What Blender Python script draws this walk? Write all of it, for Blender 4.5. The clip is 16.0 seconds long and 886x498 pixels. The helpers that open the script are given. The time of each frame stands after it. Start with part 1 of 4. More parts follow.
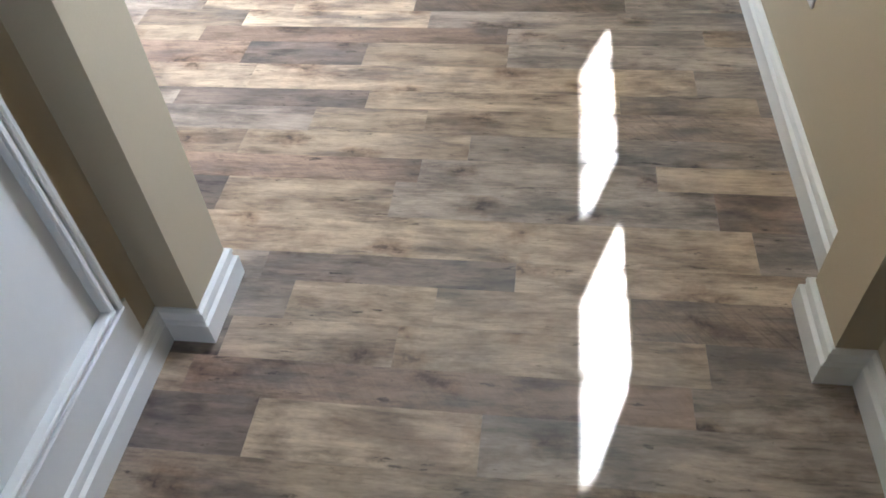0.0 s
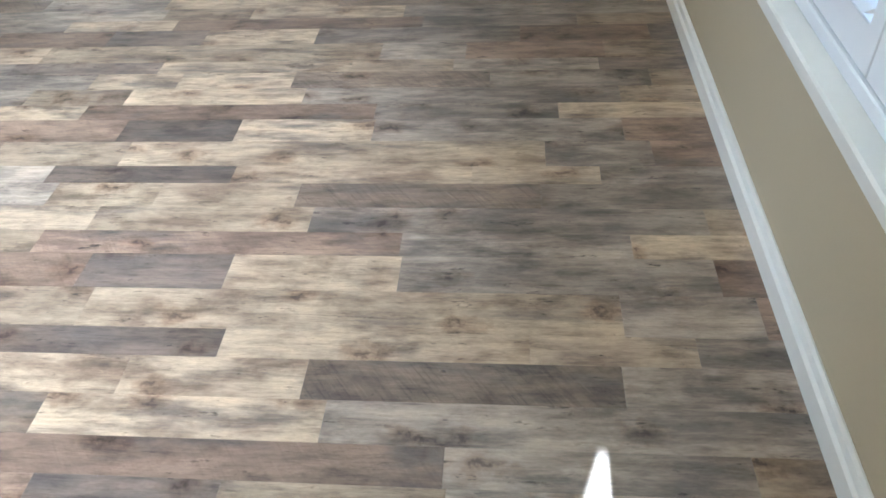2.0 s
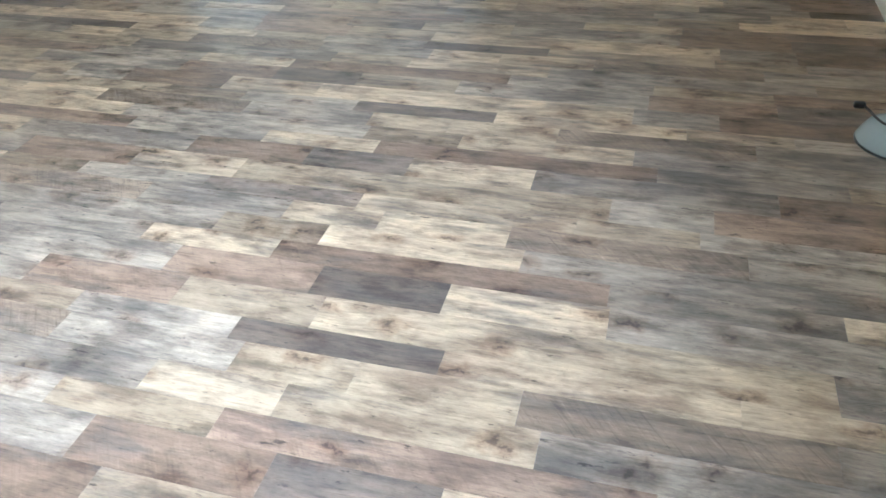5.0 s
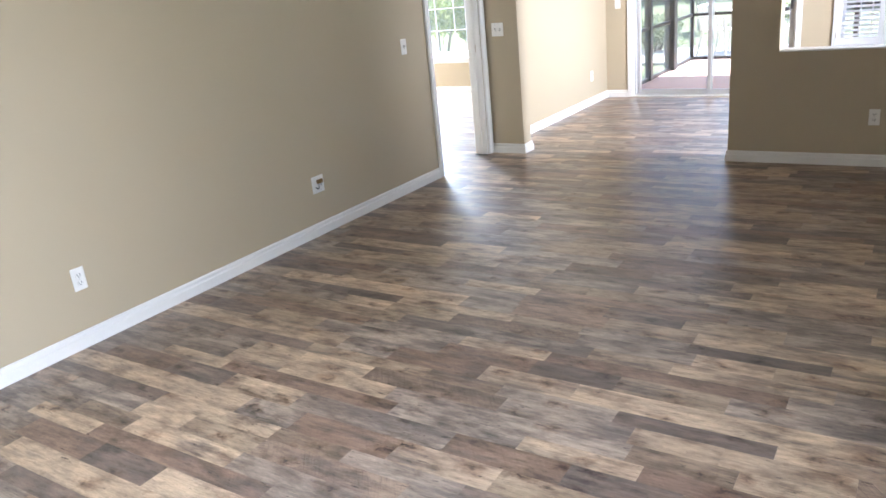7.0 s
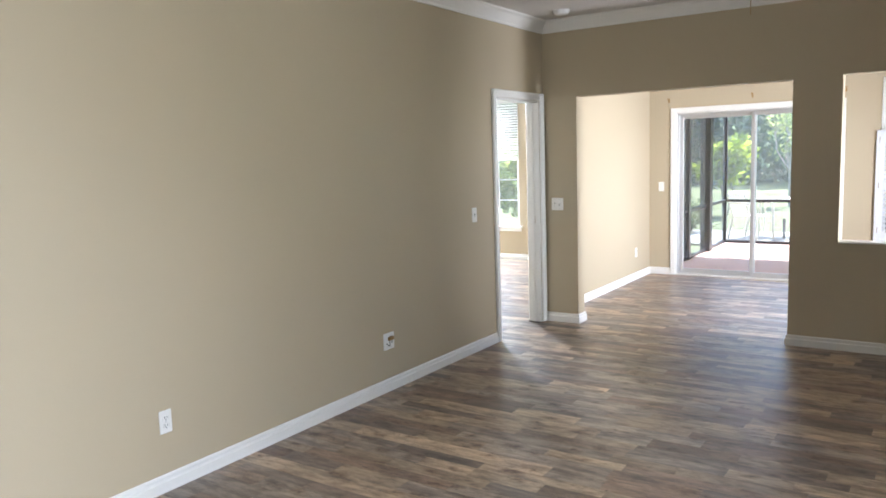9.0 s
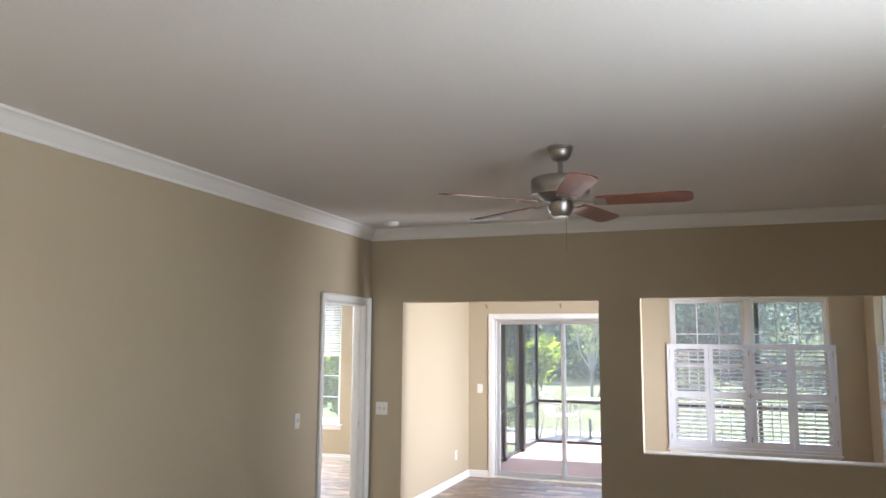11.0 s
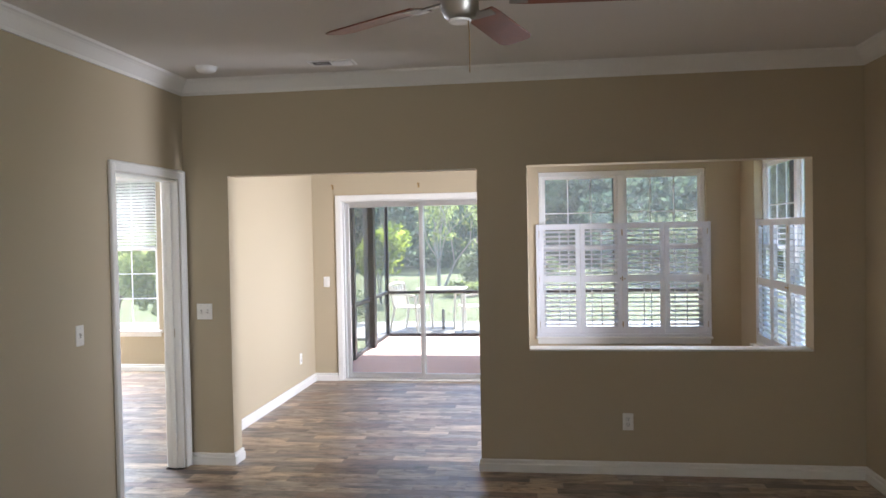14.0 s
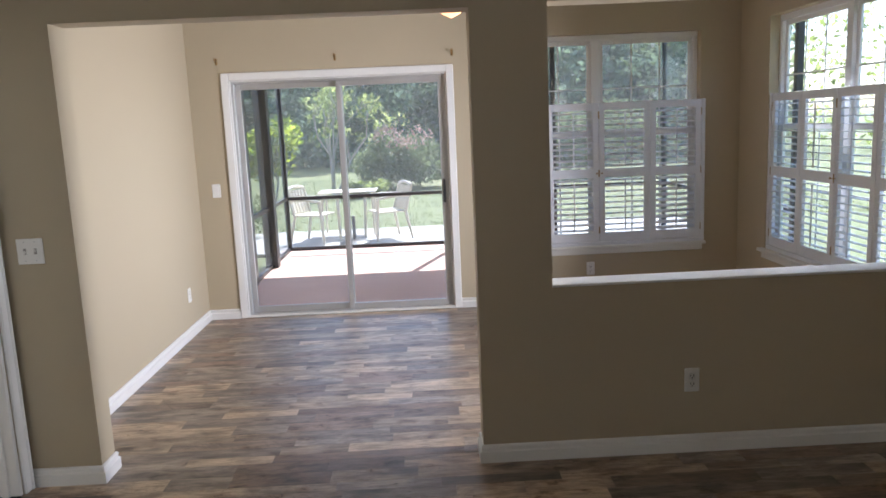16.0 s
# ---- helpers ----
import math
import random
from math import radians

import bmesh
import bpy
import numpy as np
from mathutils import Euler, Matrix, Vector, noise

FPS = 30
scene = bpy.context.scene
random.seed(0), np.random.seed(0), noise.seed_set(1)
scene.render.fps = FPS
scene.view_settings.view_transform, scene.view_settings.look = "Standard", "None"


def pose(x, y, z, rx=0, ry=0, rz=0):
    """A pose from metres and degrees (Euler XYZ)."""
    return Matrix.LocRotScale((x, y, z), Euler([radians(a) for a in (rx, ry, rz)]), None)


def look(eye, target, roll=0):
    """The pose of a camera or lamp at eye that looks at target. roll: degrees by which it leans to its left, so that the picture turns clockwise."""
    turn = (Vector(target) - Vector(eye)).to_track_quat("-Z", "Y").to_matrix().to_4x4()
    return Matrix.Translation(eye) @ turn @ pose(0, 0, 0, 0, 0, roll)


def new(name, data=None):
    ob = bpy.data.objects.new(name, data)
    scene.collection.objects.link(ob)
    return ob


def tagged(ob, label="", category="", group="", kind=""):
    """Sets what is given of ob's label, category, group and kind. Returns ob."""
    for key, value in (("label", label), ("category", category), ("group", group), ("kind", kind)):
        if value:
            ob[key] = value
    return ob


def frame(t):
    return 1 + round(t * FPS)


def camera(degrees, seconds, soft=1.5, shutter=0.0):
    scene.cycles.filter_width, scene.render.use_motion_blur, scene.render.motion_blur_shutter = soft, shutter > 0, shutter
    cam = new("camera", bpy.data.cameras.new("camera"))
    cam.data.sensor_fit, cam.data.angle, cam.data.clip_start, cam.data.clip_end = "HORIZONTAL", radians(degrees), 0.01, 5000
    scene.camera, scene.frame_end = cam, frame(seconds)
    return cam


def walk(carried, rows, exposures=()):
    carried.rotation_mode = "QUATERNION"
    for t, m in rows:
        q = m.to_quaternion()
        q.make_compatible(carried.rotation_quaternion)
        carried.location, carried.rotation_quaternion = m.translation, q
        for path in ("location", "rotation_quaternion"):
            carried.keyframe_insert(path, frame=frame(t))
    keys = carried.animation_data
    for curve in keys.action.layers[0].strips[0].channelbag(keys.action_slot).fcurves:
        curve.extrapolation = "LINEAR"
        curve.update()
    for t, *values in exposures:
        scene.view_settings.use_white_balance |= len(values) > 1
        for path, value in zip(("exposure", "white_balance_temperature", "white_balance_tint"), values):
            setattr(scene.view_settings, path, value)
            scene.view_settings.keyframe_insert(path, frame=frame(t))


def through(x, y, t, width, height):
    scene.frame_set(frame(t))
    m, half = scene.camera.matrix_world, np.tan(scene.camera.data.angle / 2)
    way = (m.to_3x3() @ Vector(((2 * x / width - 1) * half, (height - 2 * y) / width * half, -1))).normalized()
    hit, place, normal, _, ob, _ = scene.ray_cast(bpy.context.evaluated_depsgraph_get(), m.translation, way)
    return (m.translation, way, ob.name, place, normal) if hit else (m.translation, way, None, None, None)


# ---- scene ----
cam = camera(61.4, 16.0, soft=1.6, shutter=0.1)
PATH = [
    (0, (0.191, 0.096, 1.159), (-0.06, 1.449, -0.293), -4.9),
    (0.3, (0.218, 0.271, 1.156), (-0.026, 1.636, -0.285), -3.6),
    (0.5, (0.224, 0.378, 1.176), (-0.009, 1.741, -0.27), -3.5),
    (1, (0.164, 0.669, 1.19), (-0.061, 2.041, -0.248), -4.1),
    (1.5, (0.163, 0.966, 1.188), (0.013, 2.398, -0.2), -4.7),
    (2, (0.19, 1.301, 1.201), (0.013, 2.773, -0.142), -4.0),
    (2.5, (0.141, 1.45, 1.209), (-0.095, 2.953, -0.09), -4.6),
    (3, (0.083, 1.543, 1.248), (-0.168, 3.055, -0.037), -4.9),
    (3.2, (0.063, 1.562, 1.243), (-0.307, 3.06, -0.029), -5.5),
    (5.3, (-0.224, 1.851, 1.263), (-0.737, 3.38, 0.08), -2.7),
    (5.5, (-0.256, 1.921, 1.261), (-0.842, 3.48, 0.154), -3.3),
    (6, (-0.409, 2.001, 1.449), (-1.106, 3.606, 0.481), -3.7),
    (6.5, (-0.404, 1.997, 1.502), (-1.412, 3.571, 0.793), -4.7),
    (7, (-0.407, 1.897, 1.512), (-1.465, 3.459, 0.848), -5.8),
    (7.5, (-0.447, 1.816, 1.472), (-1.352, 3.405, 0.661), -2.3),
    (8, (-0.52, 1.877, 1.469), (-1.579, 3.393, 0.705), -1.8),
    (8.5, (-0.641, 1.71, 1.531), (-1.773, 3.276, 1.013), -2.0),
    (9, (-0.717, 1.617, 1.569), (-1.826, 3.263, 1.323), -1.9),
    (9.5, (-0.746, 1.651, 1.624), (-1.756, 3.376, 1.575), -1.1),
    (10, (-0.759, 1.617, 1.658), (-1.656, 3.403, 1.728), -0.2),
    (10.2, (-0.793, 1.564, 1.682), (-1.638, 3.373, 1.794), -0.0),
    (12.3, (-0.802, 1.773, 1.728), (-1.373, 3.662, 2.05), 0.5),
    (12.5, (-0.833, 1.832, 1.72), (-1.418, 3.723, 2.006), 0.6),
    (13, (-0.909, 2.149, 1.704), (-1.498, 4.054, 1.859), 0.7),
    (13.5, (-1.128, 2.471, 1.657), (-1.541, 4.427, 1.717), -0.1),
    (14, (-1.264, 2.855, 1.634), (-1.529, 4.837, 1.589), -1.1),
    (14.5, (-1.397, 3.305, 1.618), (-1.616, 5.29, 1.496), -1.3),
    (15, (-1.618, 3.698, 1.613), (-1.767, 5.681, 1.408), -1.0),
    (15.2, (-1.668, 3.885, 1.595), (-1.777, 5.87, 1.372), -0.6),
    (15.5, (-1.736, 4.192, 1.572), (-1.814, 6.176, 1.329), -1.0),
    (16, (-1.928, 4.611, 1.571), (-1.882, 6.583, 1.243), -2.5),
]
EXPOSURES = [(0.0, 2.83, 5450, 12), (1.0, 2.63, 5400, 11), (2.0, 2.52, 5300, 8), (3.0, 2.7, 5200, 7),
             (5.5, 2.8, 5050, 4), (6.2, 2.75, 5200, 6), (7.0, 2.55, 5500, 16), (9.0, 2.35, 5600, 14), (10.0, 2.2, 5700, 15),
             (12.5, 2.2, 5750, 20), (14.0, 2.0, 5700, 17), (15.0, 1.68, 5650, 17), (16.0, 1.55, 5650, 17)]
walk(cam, [(t, look(eye, target, roll)) for t, eye, target, roll in PATH],
     exposures=EXPOSURES)

# ---- light ----
SUN_EL, SUN_DIR = math.atan(1.343), Vector((0.328, 0.945))
world = bpy.data.worlds.new("world")
scene.world = world
world.use_nodes = True
wn = world.node_tree.nodes
sky = wn.new("ShaderNodeTexSky")
sky.sky_type, sky.sun_disc = "NISHITA", False
sky.sun_elevation, sky.sun_rotation = SUN_EL, math.atan2(SUN_DIR.x, SUN_DIR.y)
world.node_tree.links.new(sky.outputs[0], wn["Background"].inputs[0])
wn["Background"].inputs[1].default_value = 0.15
sun = new("sun", bpy.data.lights.new("sun", "SUN"))
sun.data.energy, sun.data.angle, sun.data.color = 5.0, radians(0.53), (1.0, 0.95, 0.86)
toward = Vector((SUN_DIR.x * math.cos(SUN_EL), SUN_DIR.y * math.cos(SUN_EL), math.sin(SUN_EL)))
sun.matrix_world = look(toward * 30, (0, 0, 0))


def area_lamp(name, centre, toward, wide, high, watts, color, spread=180):
    """Area lamp: sky or ground light in a window's opening, or added fill light."""
    lamp = new(name, bpy.data.lights.new(name, "AREA"))
    lamp.data.shape, lamp.data.size, lamp.data.size_y = "RECTANGLE", wide, high
    lamp.data.energy, lamp.data.color = watts, color
    lamp.data.spread = radians(spread)
    lamp.matrix_world = look(centre, Vector(centre) + Vector(toward))


RX_IN = 0.745
SKYLIGHT = (0.82, 0.92, 1.0)
LAWNLIGHT = (0.97, 1.0, 0.92)
area_lamp("living_lawn_light", (RX_IN, 2.85, 1.75), (-1, -0.04, 0.45), 1.5, 0.7, 15.0, LAWNLIGHT, 150)
area_lamp("living_high_sky_light", (RX_IN - 0.03, 2.85, 2.3), (-1, -0.05, -0.90), 1.5, 0.22, 4.3, (0.92, 0.96, 1.0), 74)
area_lamp("living_low_sky_light", (RX_IN - 0.02, 2.85, 2.05), (-1, -0.46, -0.42), 1.3, 0.22, 6.6, (0.92, 0.96, 1.0), 84)
# added lamp that brightens the sunroom from an unseen, made-up opening
area_lamp("sunroom_fill_light", (0.755, 8.275, 1.1), (-1, 0.36, 0.02), 0.32, 1.0, 21, (1.0, 0.97, 0.92), 90)
# added lamp in the unseen half of the bedroom window, brightens the room
area_lamp("bedroom_fill_light", (-7.65, 11.40, 1.5), (0.3, -1, -0.4), 0.85, 1.6, 145, SKYLIGHT, 170)
# added fill lamp for the hall; no door or window stands behind it
area_lamp("hall_fill_light", (0.42, -2.12, 1.4), (-0.62, 1, -0.2), 0.5, 1.4, 0.6, SKYLIGHT, 76)

# ---- mesh helpers ----
def link_mesh(name, bm, material, smooth=False):
    bmesh.ops.recalc_face_normals(bm, faces=bm.faces)
    me = bpy.data.meshes.new(name)
    bm.to_mesh(me)
    bm.free()
    me.materials.append(material)
    if smooth:
        for p in me.polygons:
            p.use_smooth = True
        me.set_sharp_from_angle(angle=radians(40))
    return new(name, me)


def part(name, bm, material, parent=None, label="", smooth=False):
    ob = link_mesh(name, bm, material, smooth)
    if parent is not None:
        ob.parent = parent
    if label:
        tagged(ob, label)
    return ob


def empty(name, m=None):
    ob = new(name)
    ob.empty_display_size = 0.1
    if m is not None:
        ob.matrix_basis = m
    return ob


def box(bm, x0, x1, y0, y1, z0, z1, bevel=0.0, segments=1):
    m = Matrix.LocRotScale(((x0 + x1) / 2, (y0 + y1) / 2, (z0 + z1) / 2), None, (abs(x1 - x0), abs(y1 - y0), abs(z1 - z0)))
    made = bmesh.ops.create_cube(bm, size=1.0, matrix=m)
    if bevel:
        edges = list({e for v in made["verts"] for e in v.link_edges})
        bmesh.ops.bevel(bm, geom=edges, offset=bevel, segments=segments, affect="EDGES", profile=0.5)
    return bm


def boxes(*rows, bevel=0.0):
    bm = bmesh.new()
    for r in rows:
        box(bm, *r, bevel=bevel)
    return bm


def tube(bm, a, b, r0, r1=None, sides=10, caps=True):
    a, b = Vector(a), Vector(b)
    turn = (b - a).to_track_quat("Z", "Y").to_matrix().to_4x4()
    bmesh.ops.create_cone(bm, cap_ends=caps, segments=sides, radius1=r0, radius2=r0 if r1 is None else r1, depth=(b - a).length,
                          matrix=Matrix.Translation((a + b) / 2) @ turn)
    return bm


def lathe(bm, profile, centre=(0, 0, 0), sides=32):
    """A turned body from (radius, height) pairs."""
    rings = []
    for r, z in profile:
        rings.append([bm.verts.new((centre[0] + r * math.cos(2 * math.pi * i / sides), centre[1] + r * math.sin(2 * math.pi * i / sides), centre[2] + z)) for i in range(sides)])
    for a, b in zip(rings, rings[1:]):
        for i in range(sides):
            bm.faces.new((a[i], a[(i + 1) % sides], b[(i + 1) % sides], b[i]))
    bm.faces.new(rings[0][::-1])
    bm.faces.new(rings[-1])
    return bm


def wire(name, points, radius, material, parent=None, label=""):
    cu = bpy.data.curves.new(name, "CURVE")
    cu.dimensions, cu.bevel_depth, cu.bevel_resolution, cu.resolution_u = "3D", radius, 2, 6
    sp = cu.splines.new("BEZIER")
    sp.bezier_points.add(len(points) - 1)
    for p, co in zip(sp.bezier_points, points):
        p.co, p.handle_left_type, p.handle_right_type = co, "AUTO", "AUTO"
    tmp = bpy.data.objects.new(name, cu)
    me = bpy.data.meshes.new_from_object(tmp)
    bpy.data.objects.remove(tmp)
    me.materials.clear()
    me.materials.append(material)
    ob = new(name, me)
    if parent is not None:
        ob.parent = parent
    if label:
        tagged(ob, label)
    return ob


def moulding(bm, a, b, inward, profile, lead=0.0, tail=0.0):
    """A profile of (out, up) pairs drawn along the wall foot from a to b; inward: unit vector off the wall. lead, tail: how far each end
    runs on per metre of out (1: outer mitre, -1: inner mitre)."""
    a, b, n = Vector(a), Vector(b), Vector(inward)
    way = (b - a).normalized()
    ends = []
    for p, k in ((a, -lead), (b, tail)):
        ends.append([bm.verts.new(p + n * o + way * (k * o) + Vector((0, 0, u))) for o, u in profile])
    n_p = len(profile)
    for i in range(n_p):
        j = (i + 1) % n_p
        bm.faces.new((ends[0][i], ends[0][j], ends[1][j], ends[1][i]))
    bm.faces.new(ends[0])
    bm.faces.new(ends[1][::-1])
    return bm


# ---- materials ----
def nodes_of(name):
    m = bpy.data.materials.new(name)
    m.use_nodes = True
    n, l = m.node_tree.nodes, m.node_tree.links
    return m, n, l, n["Principled BSDF"]


def noise_at(n, l, coords, scale, detail=4.0, rough=0.55, stretch=None):
    t = n.new("ShaderNodeTexNoise")
    t.inputs["Scale"].default_value, t.inputs["Detail"].default_value, t.inputs["Roughness"].default_value = scale, detail, rough
    if stretch:
        mp = n.new("ShaderNodeMapping")
        mp.inputs["Scale"].default_value = stretch
        l.new(coords, mp.inputs["Vector"])
        coords = mp.outputs[0]
    l.new(coords, t.inputs["Vector"])
    return t


def ramp(n, l, value, stops):
    r = n.new("ShaderNodeValToRGB")
    while len(r.color_ramp.elements) < len(stops):
        r.color_ramp.elements.new(0.5)
    for e, (pos, col) in zip(r.color_ramp.elements, stops):
        e.position, e.color = pos, (*col, 1) if len(col) == 3 else col
    l.new(value, r.inputs[0])
    return r


def mix(n, l, a, b, fac, mode="MIX"):
    x = n.new("ShaderNodeMix")
    x.data_type, x.blend_type = "RGBA", mode
    for s, v in ((6, a), (7, b), (0, fac)):
        if hasattr(v, "links"):
            l.new(v, x.inputs[s])
        else:
            x.inputs[s].default_value = (*v, 1) if isinstance(v, tuple) else v
    return x.outputs[2]


def plain(name, color, rough=0.5, metal=0.0, grain=60.0, vary=0.08, bump=0.05, stretch=None, spec=0.5, broad=1.5):
    """A painted, moulded or metal surface with fine grain, broad unevenness and a slight relief."""
    m, n, l, b = nodes_of(name)
    tc = n.new("ShaderNodeTexCoord").outputs["Object"]
    fine, wide = noise_at(n, l, tc, grain, 5, 0.6, stretch), noise_at(n, l, tc, broad, 3, 0.5)
    dark, light = tuple(c * (1 - vary) for c in color), tuple(min(1, c * (1 + vary)) for c in color)
    r1 = ramp(n, l, wide.outputs[0], [(0.3, dark), (0.7, light)])
    r2 = ramp(n, l, fine.outputs[0], [(0.25, (1 - vary,) * 3), (0.75, (1.0,) * 3)])
    l.new(mix(n, l, r1.outputs[0], r2.outputs[0], 1.0, "MULTIPLY"), b.inputs["Base Color"])
    rr = n.new("ShaderNodeMapRange")
    rr.inputs[3].default_value, rr.inputs[4].default_value = rough * 0.85, min(1, rough * 1.15)
    l.new(wide.outputs[0], rr.inputs[0])
    l.new(rr.outputs[0], b.inputs["Roughness"])
    b.inputs["Metallic"].default_value, b.inputs["Specular IOR Level"].default_value = metal, spec
    if bump:
        bp = n.new("ShaderNodeBump")
        bp.inputs["Strength"].default_value, bp.inputs["Distance"].default_value = bump, 0.01
        l.new(fine.outputs[0], bp.inputs["Height"])
        l.new(bp.outputs[0], b.inputs["Normal"])
    return m


def floor_material(name, pale, deep, stain, saw=0.0):
    """One print of the laminate: a pale and a deep wood tone, a share of blue-grey weathering, and saw marks on rough-cut pieces."""
    m, n, l, b = nodes_of(name)
    pos = n.new("ShaderNodeNewGeometry")
    info = n.new("ShaderNodeObjectInfo")
    add = n.new("ShaderNodeMath")
    add.operation = "ADD"
    l.new(info.outputs["Random"], add.inputs[0])
    l.new(pos.outputs["Random Per Island"], add.inputs[1])
    seed = n.new("ShaderNodeCombineXYZ")
    for i, k in enumerate((37.0, 91.0, 53.0)):
        mul = n.new("ShaderNodeMath")
        mul.operation = "MULTIPLY"
        mul.inputs[1].default_value = k
        l.new(add.outputs[0], mul.inputs[0])
        l.new(mul.outputs[0], seed.inputs[i])
    vadd = n.new("ShaderNodeVectorMath")
    l.new(pos.outputs["Position"], vadd.inputs[0])
    l.new(seed.outputs[0], vadd.inputs[1])
    co = vadd.outputs[0]
    # a bent grain: the coordinates drift a little across the piece
    bend = noise_at(n, l, co, 3.0, 2, 0.5)
    bent = n.new("ShaderNodeVectorMath")
    bent.operation = "MULTIPLY_ADD"
    bent.inputs[1].default_value = (0.0, 0.035, 0.0)
    l.new(bend.outputs["Color"], bent.inputs[0])
    l.new(co, bent.inputs[2])
    gr = bent.outputs[0]
    tone = noise_at(n, l, co, 4.2, 6, 0.62, (1.0, 2.6, 1.0))
    c = ramp(n, l, tone.outputs[0], [(0.36, deep), (0.48, tuple((p * 2 + q) / 3 for p, q in zip(pale, deep))), (0.60, pale)]).outputs[0]
    # piece to piece: some a shade lighter or darker
    shade = n.new("ShaderNodeMath")
    shade.operation = "FRACT"
    l.new(add.outputs[0], shade.inputs[0])
    c = mix(n, l, c, ramp(n, l, shade.outputs[0], [(0.0, (0.74, 0.73, 0.72)), (1.0, (1.24, 1.23, 1.21))]).outputs[0], 1.0, "MULTIPLY")
    # blue-grey weathering in drifts along the grain
    drift = noise_at(n, l, co, 2.6, 7, 0.66, (1.0, 4.2, 1.0))
    veil = ramp(n, l, drift.outputs[0], [(0.30 + 0.095 * stain, (0.74,) * 3), (0.375 + 0.095 * stain, (0.42,) * 3), (0.455 + 0.105 * stain, (0.0,) * 3)])
    turn = n.new("ShaderNodeInvert")
    l.new(veil.outputs[0], turn.inputs[1])
    c = mix(n, l, (0.112, 0.096, 0.089), c, turn.outputs[0])
    # smoky patches
    smoke = noise_at(n, l, co, 5.5, 7, 0.66, (1.0, 1.9, 1.0))
    c = mix(n, l, c, ramp(n, l, smoke.outputs[0], [(0.33, (0.36, 0.34, 0.34)), (0.40, (0.74, 0.72, 0.71)), (0.48, (1.06, 1.06, 1.05)), (0.62, (1.14, 1.13, 1.12))]).outputs[0], 0.68, "MULTIPLY")
    # soft figure, then thin dark grain lines
    figure = noise_at(n, l, gr, 7.5, 10, 0.72, (1.0, 6.0, 1.0))
    c = mix(n, l, c, ramp(n, l, figure.outputs[0], [(0.36, (0.34, 0.31, 0.30)), (0.47, (0.94, 0.93, 0.92)), (0.63, (1.48, 1.45, 1.41))]).outputs[0], 0.5, "MULTIPLY")
    line = noise_at(n, l, gr, 11.0, 6, 0.72, (1.0, 20.0, 1.0))
    c = mix(n, l, c, ramp(n, l, line.outputs[0], [(0.34, (0.28, 0.26, 0.26)), (0.41, (0.84, 0.83, 0.82)), (0.50, (1.04, 1.04, 1.04))]).outputs[0], 0.55, "MULTIPLY")
    fine = noise_at(n, l, co, 70.0, 6, 0.7, (1.0, 8.0, 1.0))
    c = mix(n, l, c, ramp(n, l, fine.outputs[0], [(0.32, (0.70, 0.69, 0.69)), (0.5, (1, 1, 1)), (0.68, (1.12, 1.11, 1.10))]).outputs[0], 0.6, "MULTIPLY")
    if saw:
        mp = n.new("ShaderNodeMapping")
        mp.inputs["Rotation"].default_value = (0, 0, radians(52))
        l.new(co, mp.inputs["Vector"])
        cut = noise_at(n, l, mp.outputs[0], 7.0, 4, 0.7, (1.0, 22.0, 1.0))
        c = mix(n, l, c, ramp(n, l, cut.outputs[0], [(0.36, (0.66, 0.65, 0.66)), (0.46, (1, 1, 1)), (0.60, (1, 1, 1)), (0.68, (1.4, 1.4, 1.42))]).outputs[0], saw, "MULTIPLY")
    # knots: a dark eye in a smoky ring, few to a piece
    vo = n.new("ShaderNodeTexVoronoi")
    vo.voronoi_dimensions = "2D"
    vo.inputs["Scale"].default_value = 2.9
    mp = n.new("ShaderNodeMapping")
    mp.inputs["Scale"].default_value = (1.0, 1.9, 1.0)
    l.new(co, mp.inputs["Vector"])
    warp = noise_at(n, l, co, 16.0, 4, 0.65)
    wv = n.new("ShaderNodeVectorMath")
    wv.operation = "MULTIPLY_ADD"
    wv.inputs[1].default_value = (0.20, 0.20, 0.20)
    l.new(warp.outputs["Color"], wv.inputs[0])
    l.new(mp.outputs[0], wv.inputs[2])
    l.new(wv.outputs[0], vo.inputs["Vector"])
    knot = ramp(n, l, vo.outputs["Distance"], [(0.0, (0.20, 0.16, 0.15)), (0.025, (0.26, 0.21, 0.20)), (0.05, (0.55, 0.48, 0.45)), (0.10, (0.78, 0.72, 0.68)), (0.19, (1, 1, 1))])
    c = mix(n, l, c, knot.outputs[0], 0.9, "MULTIPLY")
    # short black checks
    fleck = noise_at(n, l, co, 12.0, 8, 0.72, (1.0, 4.0, 1.0))
    c = mix(n, l, c, ramp(n, l, fleck.outputs[0], [(0.325, (0.12, 0.115, 0.12)), (0.355, (0.42, 0.41, 0.42)), (0.385, (1, 1, 1))]).outputs[0], 0.85, "MULTIPLY")
    l.new(c, b.inputs["Base Color"])
    rr = n.new("ShaderNodeMapRange")
    rr.inputs[3].default_value, rr.inputs[4].default_value = 0.26, 0.42
    l.new(figure.outputs[0], rr.inputs[0])
    l.new(rr.outputs[0], b.inputs["Roughness"])
    b.inputs["Specular IOR Level"].default_value = 0.5
    bp = n.new("ShaderNodeBump")
    bp.inputs["Strength"].default_value, bp.inputs["Distance"].default_value = 0.10, 0.003
    l.new(fine.outputs[0], bp.inputs["Height"])
    l.new(bp.outputs[0], b.inputs["Normal"])
    return m


